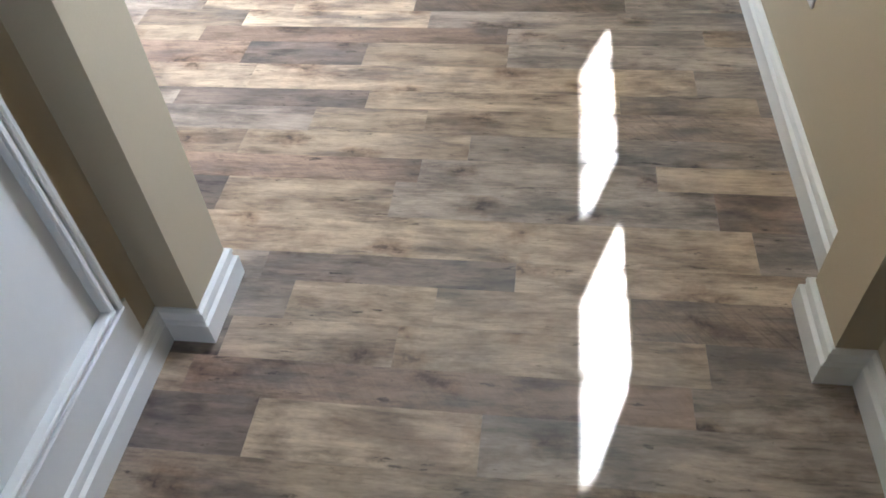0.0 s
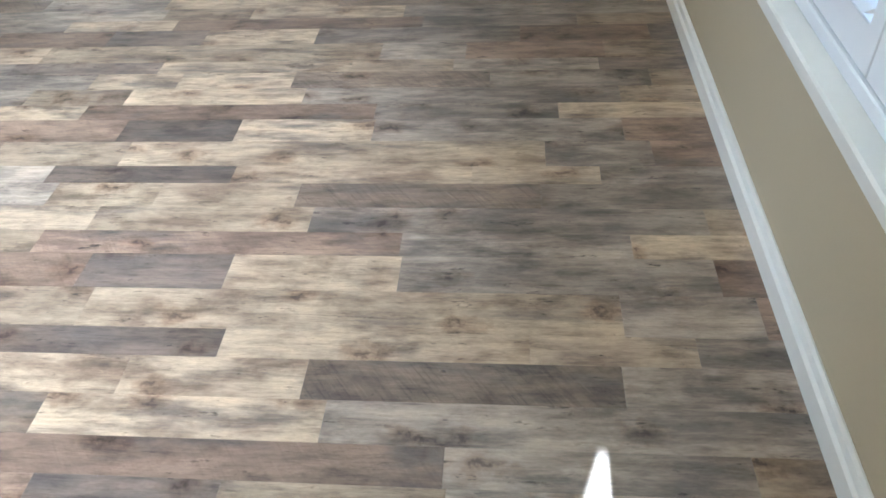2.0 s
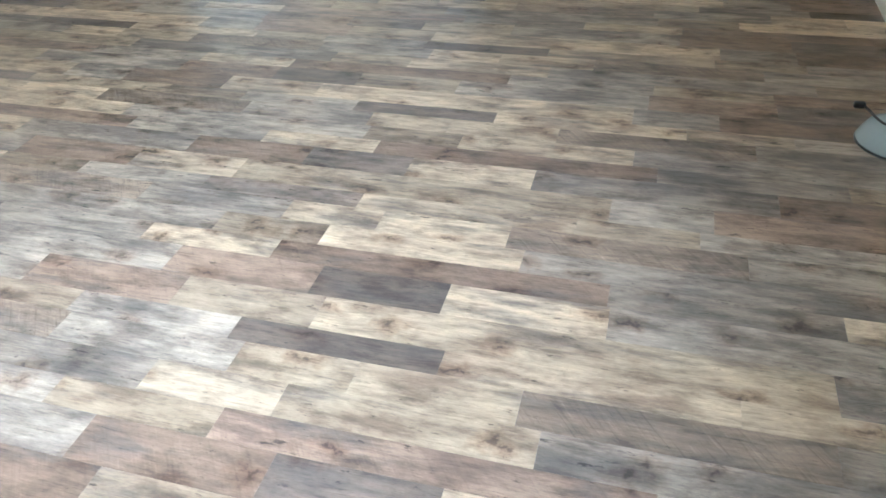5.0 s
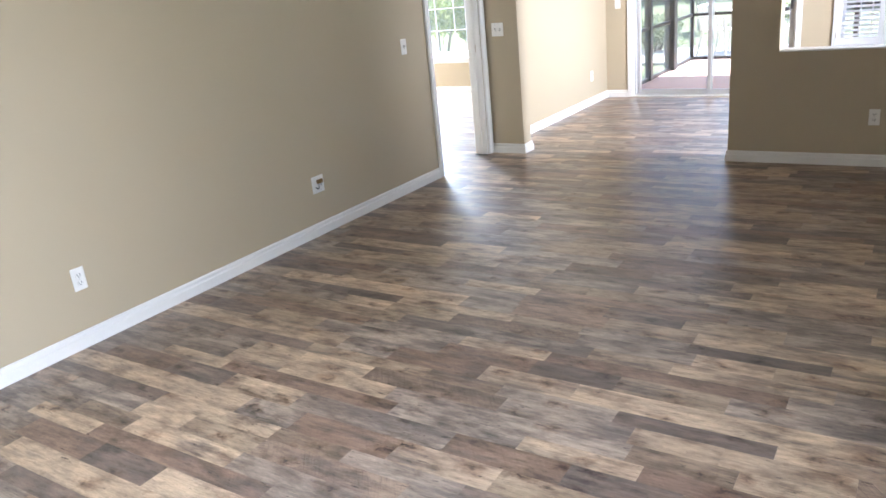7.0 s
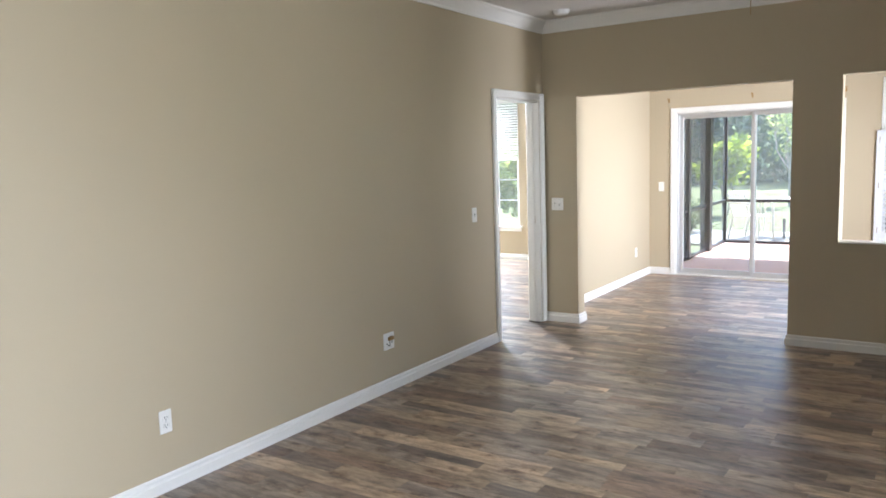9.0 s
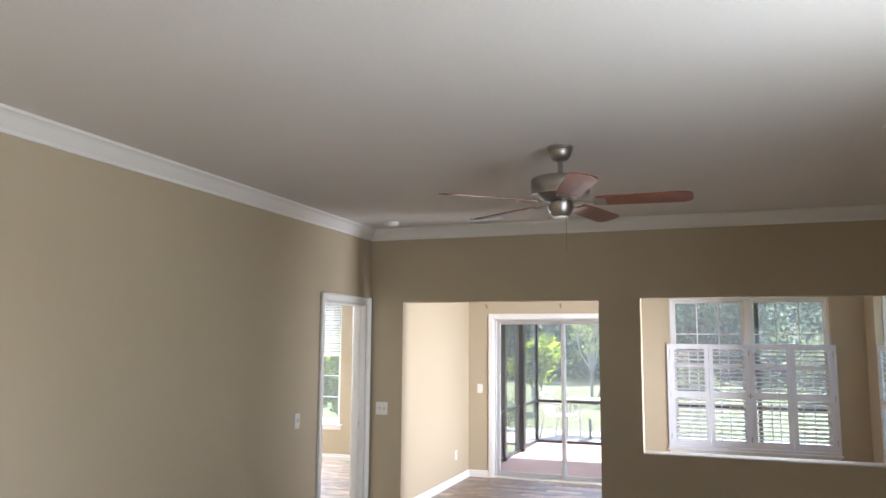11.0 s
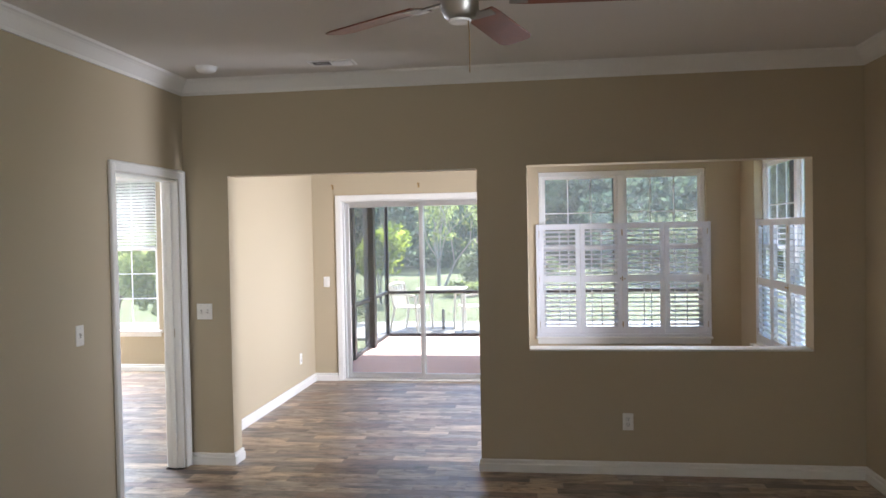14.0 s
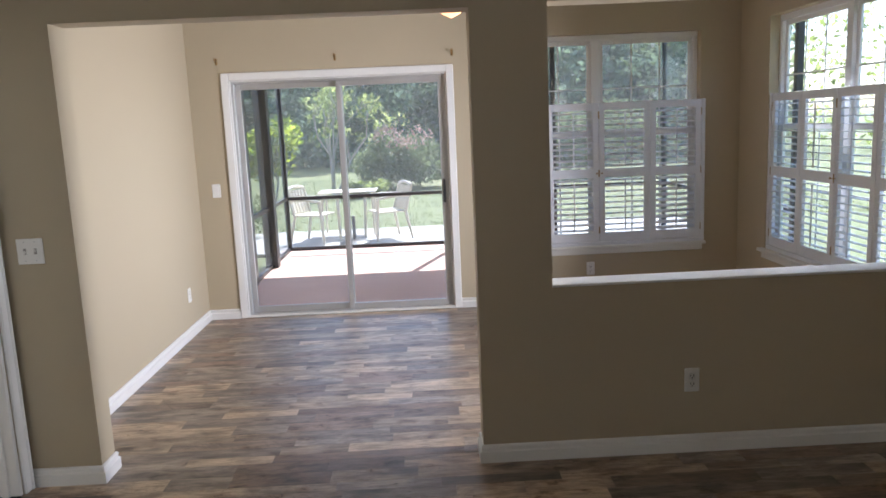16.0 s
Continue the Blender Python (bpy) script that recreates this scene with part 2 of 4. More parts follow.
def glass_material():
    """Clear window glass: see-through, with more gloss at a grazing angle."""
    m, n, l, b = nodes_of("glass")
    n.remove(b)
    tr, gl, lw, mx = n.new("ShaderNodeBsdfTransparent"), n.new("ShaderNodeBsdfGlossy"), n.new("ShaderNodeLayerWeight"), n.new("ShaderNodeMixShader")
    tr.inputs[0].default_value = (0.95, 0.975, 0.97, 1)
    gl.inputs["Roughness"].default_value = 0.015
    p, k = n.new("ShaderNodeMath"), n.new("ShaderNodeMath")
    p.operation, k.operation = "POWER", "MULTIPLY_ADD"
    p.inputs[1].default_value, k.inputs[1].default_value, k.inputs[2].default_value = 4.0, 0.7, 0.035
    l.new(lw.outputs["Facing"], p.inputs[0])
    l.new(p.outputs[0], k.inputs[0])
    l.new(k.outputs[0], mx.inputs[0])
    l.new(tr.outputs[0], mx.inputs[1])
    l.new(gl.outputs[0], mx.inputs[2])
    l.new(mx.outputs[0], n["Material Output"].inputs[0])
    return m


def screen_material(name, density, grey=0.26):
    """Fine insect mesh: mostly open, over the rest grey threads that catch light from both sides."""
    m, n, l, b = nodes_of(name)
    n.remove(b)
    tr, di, tl = n.new("ShaderNodeBsdfTransparent"), n.new("ShaderNodeBsdfDiffuse"), n.new("ShaderNodeBsdfTranslucent")
    thread, mx = n.new("ShaderNodeMixShader"), n.new("ShaderNodeMixShader")
    for sh in (di, tl):
        sh.inputs[0].default_value = (grey, grey * 1.04, grey * 1.06, 1)
    mx.inputs[0].default_value = density
    l.new(di.outputs[0], thread.inputs[1])
    l.new(tl.outputs[0], thread.inputs[2])
    l.new(tr.outputs[0], mx.inputs[1])
    l.new(thread.outputs[0], mx.inputs[2])
    l.new(mx.outputs[0], n["Material Output"].inputs[0])
    return m


def leaf_material(name, dark, light, through=0.35):
    m, n, l, b = nodes_of(name)
    g = n.new("ShaderNodeNewGeometry")
    r = ramp(n, l, g.outputs["Random Per Island"], [(0.0, dark), (0.6, tuple((a + c) / 2 for a, c in zip(dark, light))), (1.0, light)])
    l.new(r.outputs[0], b.inputs["Base Color"])
    b.inputs["Roughness"].default_value = 0.55
    tl, mx = n.new("ShaderNodeBsdfTranslucent"), n.new("ShaderNodeMixShader")
    l.new(r.outputs[0], tl.inputs[0])
    mx.inputs[0].default_value = through
    l.new(b.outputs[0], mx.inputs[1])
    l.new(tl.outputs[0], mx.inputs[2])
    l.new(mx.outputs[0], n["Material Output"].inputs[0])
    return m


def ground_material(name, stops, scale, bump=0.3):
    m, n, l, b = nodes_of(name)
    p = n.new("ShaderNodeNewGeometry").outputs["Position"]
    wide, fine = noise_at(n, l, p, scale, 4, 0.6), noise_at(n, l, p, scale * 30, 5, 0.7)
    r = ramp(n, l, wide.outputs[0], stops)
    f = ramp(n, l, fine.outputs[0], [(0.3, (0.75, 0.75, 0.75)), (0.7, (1.1, 1.1, 1.1))])
    l.new(mix(n, l, r.outputs[0], f.outputs[0], 1.0, "MULTIPLY"), b.inputs["Base Color"])
    b.inputs["Roughness"].default_value = 0.85
    bp = n.new("ShaderNodeBump")
    bp.inputs["Strength"].default_value, bp.inputs["Distance"].default_value = bump, 0.02
    l.new(fine.outputs[0], bp.inputs["Height"])
    l.new(bp.outputs[0], b.inputs["Normal"])
    return m


WALL = plain("tan_wall_paint", (0.465, 0.394, 0.275), 0.55, grain=180, vary=0.03, bump=0.05, spec=0.35, broad=0.6)
CEIL = plain("ceiling_paint", (0.70, 0.68, 0.65), 0.8, grain=90, vary=0.03, bump=0.15, spec=0.2, broad=0.5)
TRIM = plain("white_trim_paint", (0.78, 0.77, 0.74), 0.32, grain=45, vary=0.03, bump=0.03)
VINYL = plain("white_vinyl", (0.80, 0.80, 0.79), 0.38, grain=30, vary=0.02, bump=0.02)
# white paint with the blue cast of skylight put into its colour
SHUTTER = plain("shutter_paint", (0.75, 0.765, 0.81), 0.4, grain=30, vary=0.02, bump=0.02)
PLATE = plain("switch_plastic", (0.80, 0.79, 0.76), 0.3, grain=40, vary=0.02, bump=0.0)
SLOT = plain("shaded_slot", (0.30, 0.29, 0.27), 0.5, bump=0.0)
DARKSLOT = plain("dark_slot", (0.03, 0.03, 0.03), 0.6, bump=0.0)
NICKEL = plain("brushed_nickel", (0.36, 0.34, 0.31), 0.36, 1.0, grain=120, vary=0.1, bump=0.04, stretch=(1, 1, 8))
CHERRY = plain("cherry_blade", (0.22, 0.066, 0.034), 0.3, grain=18, vary=0.3, bump=0.04, stretch=(1, 10, 1), broad=6)
ALU = plain("mill_aluminium", (0.60, 0.60, 0.60), 0.4, 0.7, grain=60, vary=0.05, bump=0.03)
BRONZE = plain("dark_bronze_frame", (0.055, 0.053, 0.056), 0.45, 0.2, grain=60, vary=0.2, bump=0.03)
BRASS = plain("aged_brass", (0.38, 0.25, 0.11), 0.4, 1.0, bump=0.03)
GREYPL = plain("grey_plastic", (0.27, 0.305, 0.315), 0.25, grain=50, vary=0.05, bump=0.02)
BLACKPL = plain("black_rubber", (0.015, 0.015, 0.016), 0.45, grain=50, vary=0.1, bump=0.03)
RESIN = plain("cream_resin", (0.70, 0.63, 0.50), 0.45, grain=40, vary=0.06, bump=0.02)
PRINTS = {
    "cream": floor_material("laminate_cream", (0.49, 0.382, 0.272), (0.25, 0.180, 0.128), 0.15),
    "tan": floor_material("laminate_tan", (0.385, 0.298, 0.215), (0.215, 0.158, 0.118), 0.4),
    "grey": floor_material("laminate_grey", (0.37, 0.303, 0.246), (0.185, 0.150, 0.124), 0.75),
    "red": floor_material("laminate_red_brown", (0.285, 0.200, 0.148), (0.160, 0.110, 0.085), 0.35, 0.35),
    "rough": floor_material("laminate_rough_cut", (0.32, 0.240, 0.180), (0.175, 0.130, 0.102), 0.5, 0.8),
    "dark": floor_material("laminate_dark", (0.215, 0.165, 0.134), (0.118, 0.094, 0.082), 0.8),
}
GLASS = glass_material()
# thread grey and density also put haze over the view behind the porch mesh
SCREEN = screen_material("screen_mesh", 0.15)
SCREEN_SIDE = screen_material("screen_mesh_dense", 0.26, 0.30)
GRASS = ground_material("lawn_soil", [(0.3, (0.12, 0.14, 0.045)), (0.55, (0.16, 0.18, 0.06)), (0.75, (0.24, 0.22, 0.10))], 0.25)
SLAB = ground_material("pink_concrete", [(0.3, (0.66, 0.44, 0.35)), (0.7, (0.74, 0.52, 0.43))], 0.9, 0.1)
PATIO = ground_material("pale_concrete", [(0.3, (0.42, 0.40, 0.37)), (0.7, (0.52, 0.50, 0.46))], 0.8, 0.1)
SIDING = plain("pale_siding", (0.62, 0.60, 0.56), 0.6, grain=40, vary=0.05)
ROOFING = plain("roof_shingle", (0.12, 0.11, 0.10), 0.9, grain=60, vary=0.3, bump=0.2)
PALE_BARK = plain("pale_bark", (0.42, 0.38, 0.32), 0.85, grain=25, vary=0.2, bump=0.3, stretch=(3, 3, 0.6))
BARK = plain("bark", (0.20, 0.16, 0.13), 0.9, grain=25, vary=0.3, bump=0.4, stretch=(3, 3, 0.6))
LEAF_Y = leaf_material("leaf_yellow_green", (0.16, 0.24, 0.02), (0.46, 0.52, 0.05), 0.75)
LEAF_T = leaf_material("leaf_young_green", (0.24, 0.30, 0.09), (0.50, 0.54, 0.20), 0.75)
LEAF_D = leaf_material("leaf_woods", (0.10, 0.15, 0.115), (0.22, 0.29, 0.165), 0.75)
LEAF_H = leaf_material("leaf_hedge", (0.13, 0.16, 0.08), (0.27, 0.31, 0.15), 0.6)
FLOWER = leaf_material("pink_blossom", (0.42, 0.24, 0.20), (0.58, 0.42, 0.36), 0.4)
BLADE = leaf_material("grass_blades", (0.12, 0.145, 0.045), (0.21, 0.225, 0.075), 0.5)

# ---- plan ----
LX, RX, FY, FB, SY, CZ = -3.80, 0.768, 7.905, 8.05, 10.924, 2.74
OP = (-3.472, -1.70, 2.06)              # opening to the sunroom: x0, x1, head
PT = (-1.363, 0.453, 0.822, 2.072)      # pass-through: x0, x1, sill, head
DR = (7.024, 7.821, 2.04)               # bedroom doorway: y0, y1, head
SL = (-3.483, -1.694, 2.002)            # sliding door rough opening
BW = (-1.30, 0.43, 0.49, 2.255)         # sunroom back window
SW = (8.52, 10.40, 0.49, 2.28)          # sunroom side window
NW = (8.09, 8.46, 0.49, 2.28)           # added narrow opening, out of view, for the sunroom fill lamp
MW = (2.04, 3.66, 0.50, 2.60)           # living-room side window
BD = (-8.10, -5.93, 0.50, 2.40)         # bedroom window; its unseen left half is added to hold a lamp
BY = 11.42                              # bedroom back wall
HX0, JY0, JY1, JX0, JX1 = -0.526, 0.912, 1.065, -0.440, 0.70
T = 0.14


def wall(name, rows, label, material=WALL):
    return tagged(part(name, boxes(*rows), material), label, "wall", kind="structure")


wall("wall_left", [(LX - 0.12, LX, JY0, DR[0], 0, CZ), (LX - 0.12, LX, DR[1], FY, 0, CZ), (LX - 0.12, LX, DR[0], DR[1], DR[2], CZ)], "tan painted living-room wall with a bedroom doorway")
wall("wall_far", [(LX - 0.12, OP[0], FY, FB, 0, CZ), (OP[0], OP[1], FY, FB, OP[2], CZ), (OP[1], PT[0], FY, FB, 0, CZ),
                  (PT[0], PT[1], FY, FB, 0, PT[2]), (PT[0], PT[1], FY, FB, PT[3], CZ), (PT[1], RX, FY, FB, 0, CZ)], "tan painted wall with a wide opening and pass-through")
wall("wall_right", [(RX, RX + T, -2.2, MW[0], 0, CZ), (RX, RX + T, MW[1], NW[0], 0, CZ), (RX, RX + T, NW[1], SW[0], 0, CZ), (RX, RX + T, NW[0], NW[1], 0, NW[2]), (RX, RX + T, NW[0], NW[1], NW[3], CZ), (RX, RX + T, SW[1], SY + T, 0, CZ),
                    (RX, RX + T, MW[0], MW[1], 0, MW[2]), (RX, RX + T, MW[0], MW[1], MW[3], CZ),
                    (RX, RX + T, SW[0], SW[1], 0, SW[2]), (RX, RX + T, SW[0], SW[1], SW[3], CZ)], "tan painted outer wall with two shuttered windows")
wall("wall_back", [(LX - 0.01, SL[0], SY, SY + T, 0, CZ), (SL[0], SL[1], SY, SY + T, SL[2], CZ), (SL[1], BW[0], SY, SY + T, 0, CZ), (BW[0], BW[1], SY, SY + T, 0, BW[2]),
                   (BW[0], BW[1], SY, SY + T, BW[3], CZ), (BW[1], RX, SY, SY + T, 0, CZ)], "tan painted sunroom wall with sliding door and window")
wall("wall_sunroom_left", [(LX - 0.12, LX - 0.01, FB, BY, 0, CZ)], "cream-lit tan painted sunroom wall")
wall("wall_hall_opening", [(LX - 0.12, JX0, JY0, JY1, 0, CZ), (JX1, RX, JY0, JY1, 0, CZ), (JX0, JX1, JY0, JY1, 2.3, CZ)], "tan painted stub walls of the hall opening")
wall("wall_hall_left", [(HX0 - 0.1, HX0, -2.2, JY0, 0, CZ)], "tan painted hall wall above white panelling")
wall("wall_hall_end", [(HX0 - 0.1, RX + T, -2.34, -2.2, 0, CZ)], "plain tan wall closing the hall")
wall("wall_bedroom", [(-8.2, BD[0], BY, BY + T, 0, CZ), (BD[0], BD[1], BY, BY + T, 0, BD[2]), (BD[0], BD[1], BY, BY + T, BD[3], CZ), (BD[1], LX - 0.12, BY, BY + T, 0, CZ),
                      (-8.34, -8.2, 5.8, BY + T, 0, CZ), (-8.34, LX - 0.12, 5.66, 5.8, 0, CZ)], "tan painted bedroom walls round a blind-covered window")
ceil_rows = [(LX - 0.12, RX, JY0, FB, CZ, CZ + 0.1), (LX - 0.12, RX, FB, SY + T, CZ + 0.002, CZ + 0.1), (HX0 - 0.1, RX, -2.34, JY0, CZ + 0.004, CZ + 0.1), (-8.34, LX - 0.12, 5.66, BY + T, CZ + 0.003, CZ + 0.1)]
tagged(part("ceiling", boxes(*ceil_rows), CEIL), "flat off-white painted ceiling", "ceiling", kind="structure")
# unseen flat slab that keeps sky and sun out of the rooms
tagged(part("roof", boxes((-8.6, RX + T + 0.08, -2.6, SY + 0.4, CZ + 0.12, CZ + 0.2), (-8.6, LX - 0.1, SY + 0.4, BY + 0.4, CZ + 0.12, CZ + 0.2)), ROOFING), "plain house roof", "roof", kind="structure")
tagged(part("subfloor", boxes((-8.34, RX + T, -2.34, SY + T, -0.2, -0.008), (-8.34, LX - 0.12, SY + T, BY + T, -0.2, -0.008)), DARKSLOT), "dark subfloor below the laminate", "floor", kind="structure")

# ---- baseboards, crown, casings ----
BASE = [(0, 0), (0.017, 0), (0.017, 0.052), (0.010, 0.058), (0.009, 0.068), (0.012, 0.072), (0.010, 0.080), (0.004, 0.085), (0.0, 0.085)]
CROWN = [(0, -0.103), (0.012, -0.103), (0.016, -0.084), (0.030, -0.066), (0.058, -0.030), (0.070, -0.020), (0.082, -0.014), (0.086, 0.0), (0.0, 0.0)]


def base(name, runs, label="white painted baseboard with a moulded top"):
    bm = bmesh.new()
    for a, b, n, lead, tail in runs:
        moulding(bm, (*a, 0), (*b, 0), (*n, 0), BASE, lead, tail)
    return tagged(part(name, bm, TRIM), label, "baseboard", kind="structure")


base("baseboard_left", [((LX, JY1), (LX, DR[0] - 0.06), (1, 0), -1, 0)])
base("baseboard_far", [((LX, FY), (OP[0], FY), (0, -1), 0, 1), ((OP[0], FY), (OP[0], FB), (1, 0), 1, 1), ((OP[1], FB), (OP[1], FY), (-1, 0), 1, 1), ((OP[1], FY), (RX, FY), (0, -1), 1, -1),
                       ((OP[0], FB), (LX - 0.01, FB), (0, 1), 1, -1), ((RX, FB), (OP[1], FB), (0, 1), -1, 1)])
base("baseboard_right", [((RX, FY), (RX, JY1), (-1, 0), -1, -1), ((RX, SY), (RX, FB), (-1, 0), -1, -1)])
base("baseboard_back", [((LX - 0.01, SY), (SL[0] - 0.06, SY), (0, -1), -1, 0), ((SL[1] + 0.06, SY), (RX, SY), (0, -1), 0, -1)])
base("baseboard_sunroom_left", [((LX - 0.01, FB), (LX - 0.01, SY), (1, 0), -1, -1)])
base("baseboard_hall", [((HX0, -2.2), (HX0, JY0), (1, 0), 0, -1), ((HX0, JY0), (JX0, JY0), (0, -1), -1, 1), ((JX0, JY0), (JX0, JY1), (1, 0), 1, 1), ((JX0, JY1), (LX, JY1), (0, 1), 1, -1),
                        ((RX, JY1), (JX1, JY1), (0, 1), -1, 1), ((JX1, JY1), (JX1, JY0), (-1, 0), 1, 1), ((JX1, JY0), (RX, JY0), (0, -1), 1, -1), ((RX, JY0), (RX, -2.2), (-1, 0), -1, 0)])
base("baseboard_bedroom", [((-8.2, BY), (LX - 0.12, BY), (0, -1), -1, -1), ((LX - 0.12, BY), (LX - 0.12, DR[1] + 0.06), (-1, 0), -1, 0)])
bm = bmesh.new()
for a, b, n in (((LX, JY1), (LX, FY), (1, 0)), ((LX, FY), (RX, FY), (0, -1)), ((RX, FY), (RX, JY1), (-1, 0)), ((RX, JY1), (LX, JY1), (0, 1))):
    moulding(bm, (*a, CZ), (*b, CZ), (*n, 0), CROWN, -1, -1)
tagged(part("crown_moulding", bm, TRIM), "white painted crown moulding under the ceiling", "moulding", kind="structure")


def casing(name, rows, label):
    return tagged(part(name, boxes(*rows, bevel=0.006), TRIM), label, "trim", kind="structure")


y0, y1, h = DR
door_trim = casing("trim_bedroom_door", [(LX, LX + 0.018, y0 - 0.06, y0, 0, h + 0.06), (LX, LX + 0.018, y1, y1 + 0.06, 0, h + 0.06), (LX, LX + 0.018, y0, y1, h, h + 0.06),
                             (LX + 0.0, LX + 0.026, y0 - 0.062, y0 - 0.044, 0, h + 0.062), (LX, LX + 0.026, y1 + 0.044, y1 + 0.062, 0, h + 0.062), (LX, LX + 0.026, y0 - 0.044, y1 + 0.044, h + 0.044, h + 0.062),
                             (LX - 0.138, LX - 0.12, y0 - 0.06, y0, 0, h + 0.06), (LX - 0.138, LX - 0.12, y1, y1 + 0.06, 0, h + 0.06), (LX - 0.138, LX - 0.12, y0, y1, h, h + 0.06),
                             (LX - 0.122, LX + 0.002, y0, y0 + 0.018, 0, h), (LX - 0.122, LX + 0.002, y1 - 0.018, y1, 0, h), (LX - 0.122, LX + 0.002, y0 + 0.018, y1 - 0.018, h - 0.018, h),
                             (LX - 0.085, LX - 0.045, y1 - 0.03, y1 - 0.018, 0, h - 0.018), (LX - 0.085, LX - 0.045, y0 + 0.018, y0 + 0.03, 0, h - 0.018)], "white painted casing and jamb of the bedroom doorway")
part("strike_plate", boxes((LX - 0.072, LX - 0.044, y1 - 0.0195, y1 - 0.0178, 0.93, 0.99), bevel=0.0005), BRASS, door_trim, "small brass strike plate")


# ---- windows ----
def window(name, across, z0, z1, m, units=2, cols=3, rows=2, screened=False, label=""):
    """A set of double-hung windows across a wall. Local x along the wall, local y outwards from the inner wall face, local z up."""
    top = empty(name, m)
    tagged(top, label, "window", kind="structure")
    fw, out = 0.045, 0.075
    bars = [(0, across, out, out + 0.05, z0, z0 + fw), (0, across, out, out + 0.05, z1 - fw, z1)]
    pitch = across / units
    for k in range(units + 1):
        bars.append((max(0, k * pitch - 0.035), min(across, k * pitch + 0.035), out, out + 0.05, z0 + fw, z1 - fw))
    part("window_frame", boxes(*bars, bevel=0.004), VINYL, top)
    part("window_sill", boxes((-0.05, across + 0.05, -0.045, out, z0 - 0.022, z0 + 0.003), (-0.03, across + 0.03, -0.014, 0, z0 - 0.075, z0 - 0.022), bevel=0.005), TRIM, top, "white painted sill and apron")
    mid = (z0 + z1) / 2 + 0.06
    for k in range(units):
        # added mesh outside the panes that lays haze over the view
        if screened:
            part("haze_screen", boxes((k * pitch + 0.035, (k + 1) * pitch - 0.035, out + 0.054, out + 0.055, z0 + fw, z1 - fw)), SCREEN, top, "fine grey mesh added to haze the view")
        a, b = k * pitch + 0.035, (k + 1) * pitch - 0.035
        for low, high, off, tag in ((z0 + fw, mid + 0.02, 0.006, "lower_sash"), (mid - 0.02, z1 - fw, 0.028, "upper_sash")):
            y0, y1 = out + off, out + off + 0.02
            s = 0.034
            sash = part(tag, boxes((a, b, y0, y1, low, low + s), (a, b, y0, y1, high - s, high), (a, a + s, y0, y1, low + s, high - s), (b - s, b, y0, y1, low + s, high - s), bevel=0.002), VINYL, top)
            pane = part("pane", boxes((a + s, b - s, y0 + 0.008, y0 + 0.012, low + s, high - s)), GLASS, sash)
            pane.visible_shadow = False
            bars = [(a + s + (b - a - 2 * s) * i / cols - 0.006, a + s + (b - a - 2 * s) * i / cols + 0.006, y0 + 0.002, y0 + 0.007, low + s, high - s) for i in range(1, cols)]
            bars += [(a + s, b - s, y0 + 0.0025, y0 + 0.0065, low + s + (high - low - 2 * s) * i / rows - 0.006, low + s + (high - low - 2 * s) * i / rows + 0.006) for i in range(1, rows)]
            part("muntin", boxes(*bars), VINYL, sash)
    return top


def lattice(xs, zs, y0, y1):
    """A framed panel in one piece: every second cell between the given lines is open."""
    bm = bmesh.new()
    grid = {(i, k): [bm.verts.new((x, y, z)) for y in (y0, y1)] for i, x in enumerate(xs) for k, z in enumerate(zs)}
    solid = {(i, k) for i in range(len(xs) - 1) for k in range(len(zs) - 1) if i % 2 == 0 or k % 2 == 0}
    for i, k in solid:
        ring = [(i, k), (i + 1, k), (i + 1, k + 1), (i, k + 1)]
        bm.faces.new([grid[c][0] for c in ring])
        bm.faces.new([grid[c][1] for c in reversed(ring)])
        for (p, q), beside in zip(zip(ring, ring[1:] + ring[:1]), ((i, k - 1), (i + 1, k), (i, k + 1), (i - 1, k))):
            if beside not in solid:
                bm.faces.new([grid[p][0], grid[p][1], grid[q][1], grid[q][0]])
    bm.normal_update()
    sharp = [e for e in bm.edges if len(e.link_faces) == 2 and abs(e.link_faces[0].normal.dot(e.link_faces[1].normal)) < 0.5]
    bmesh.ops.bevel(bm, geom=sharp, offset=0.0025, segments=1, affect="EDGES", profile=0.5)
    return bm


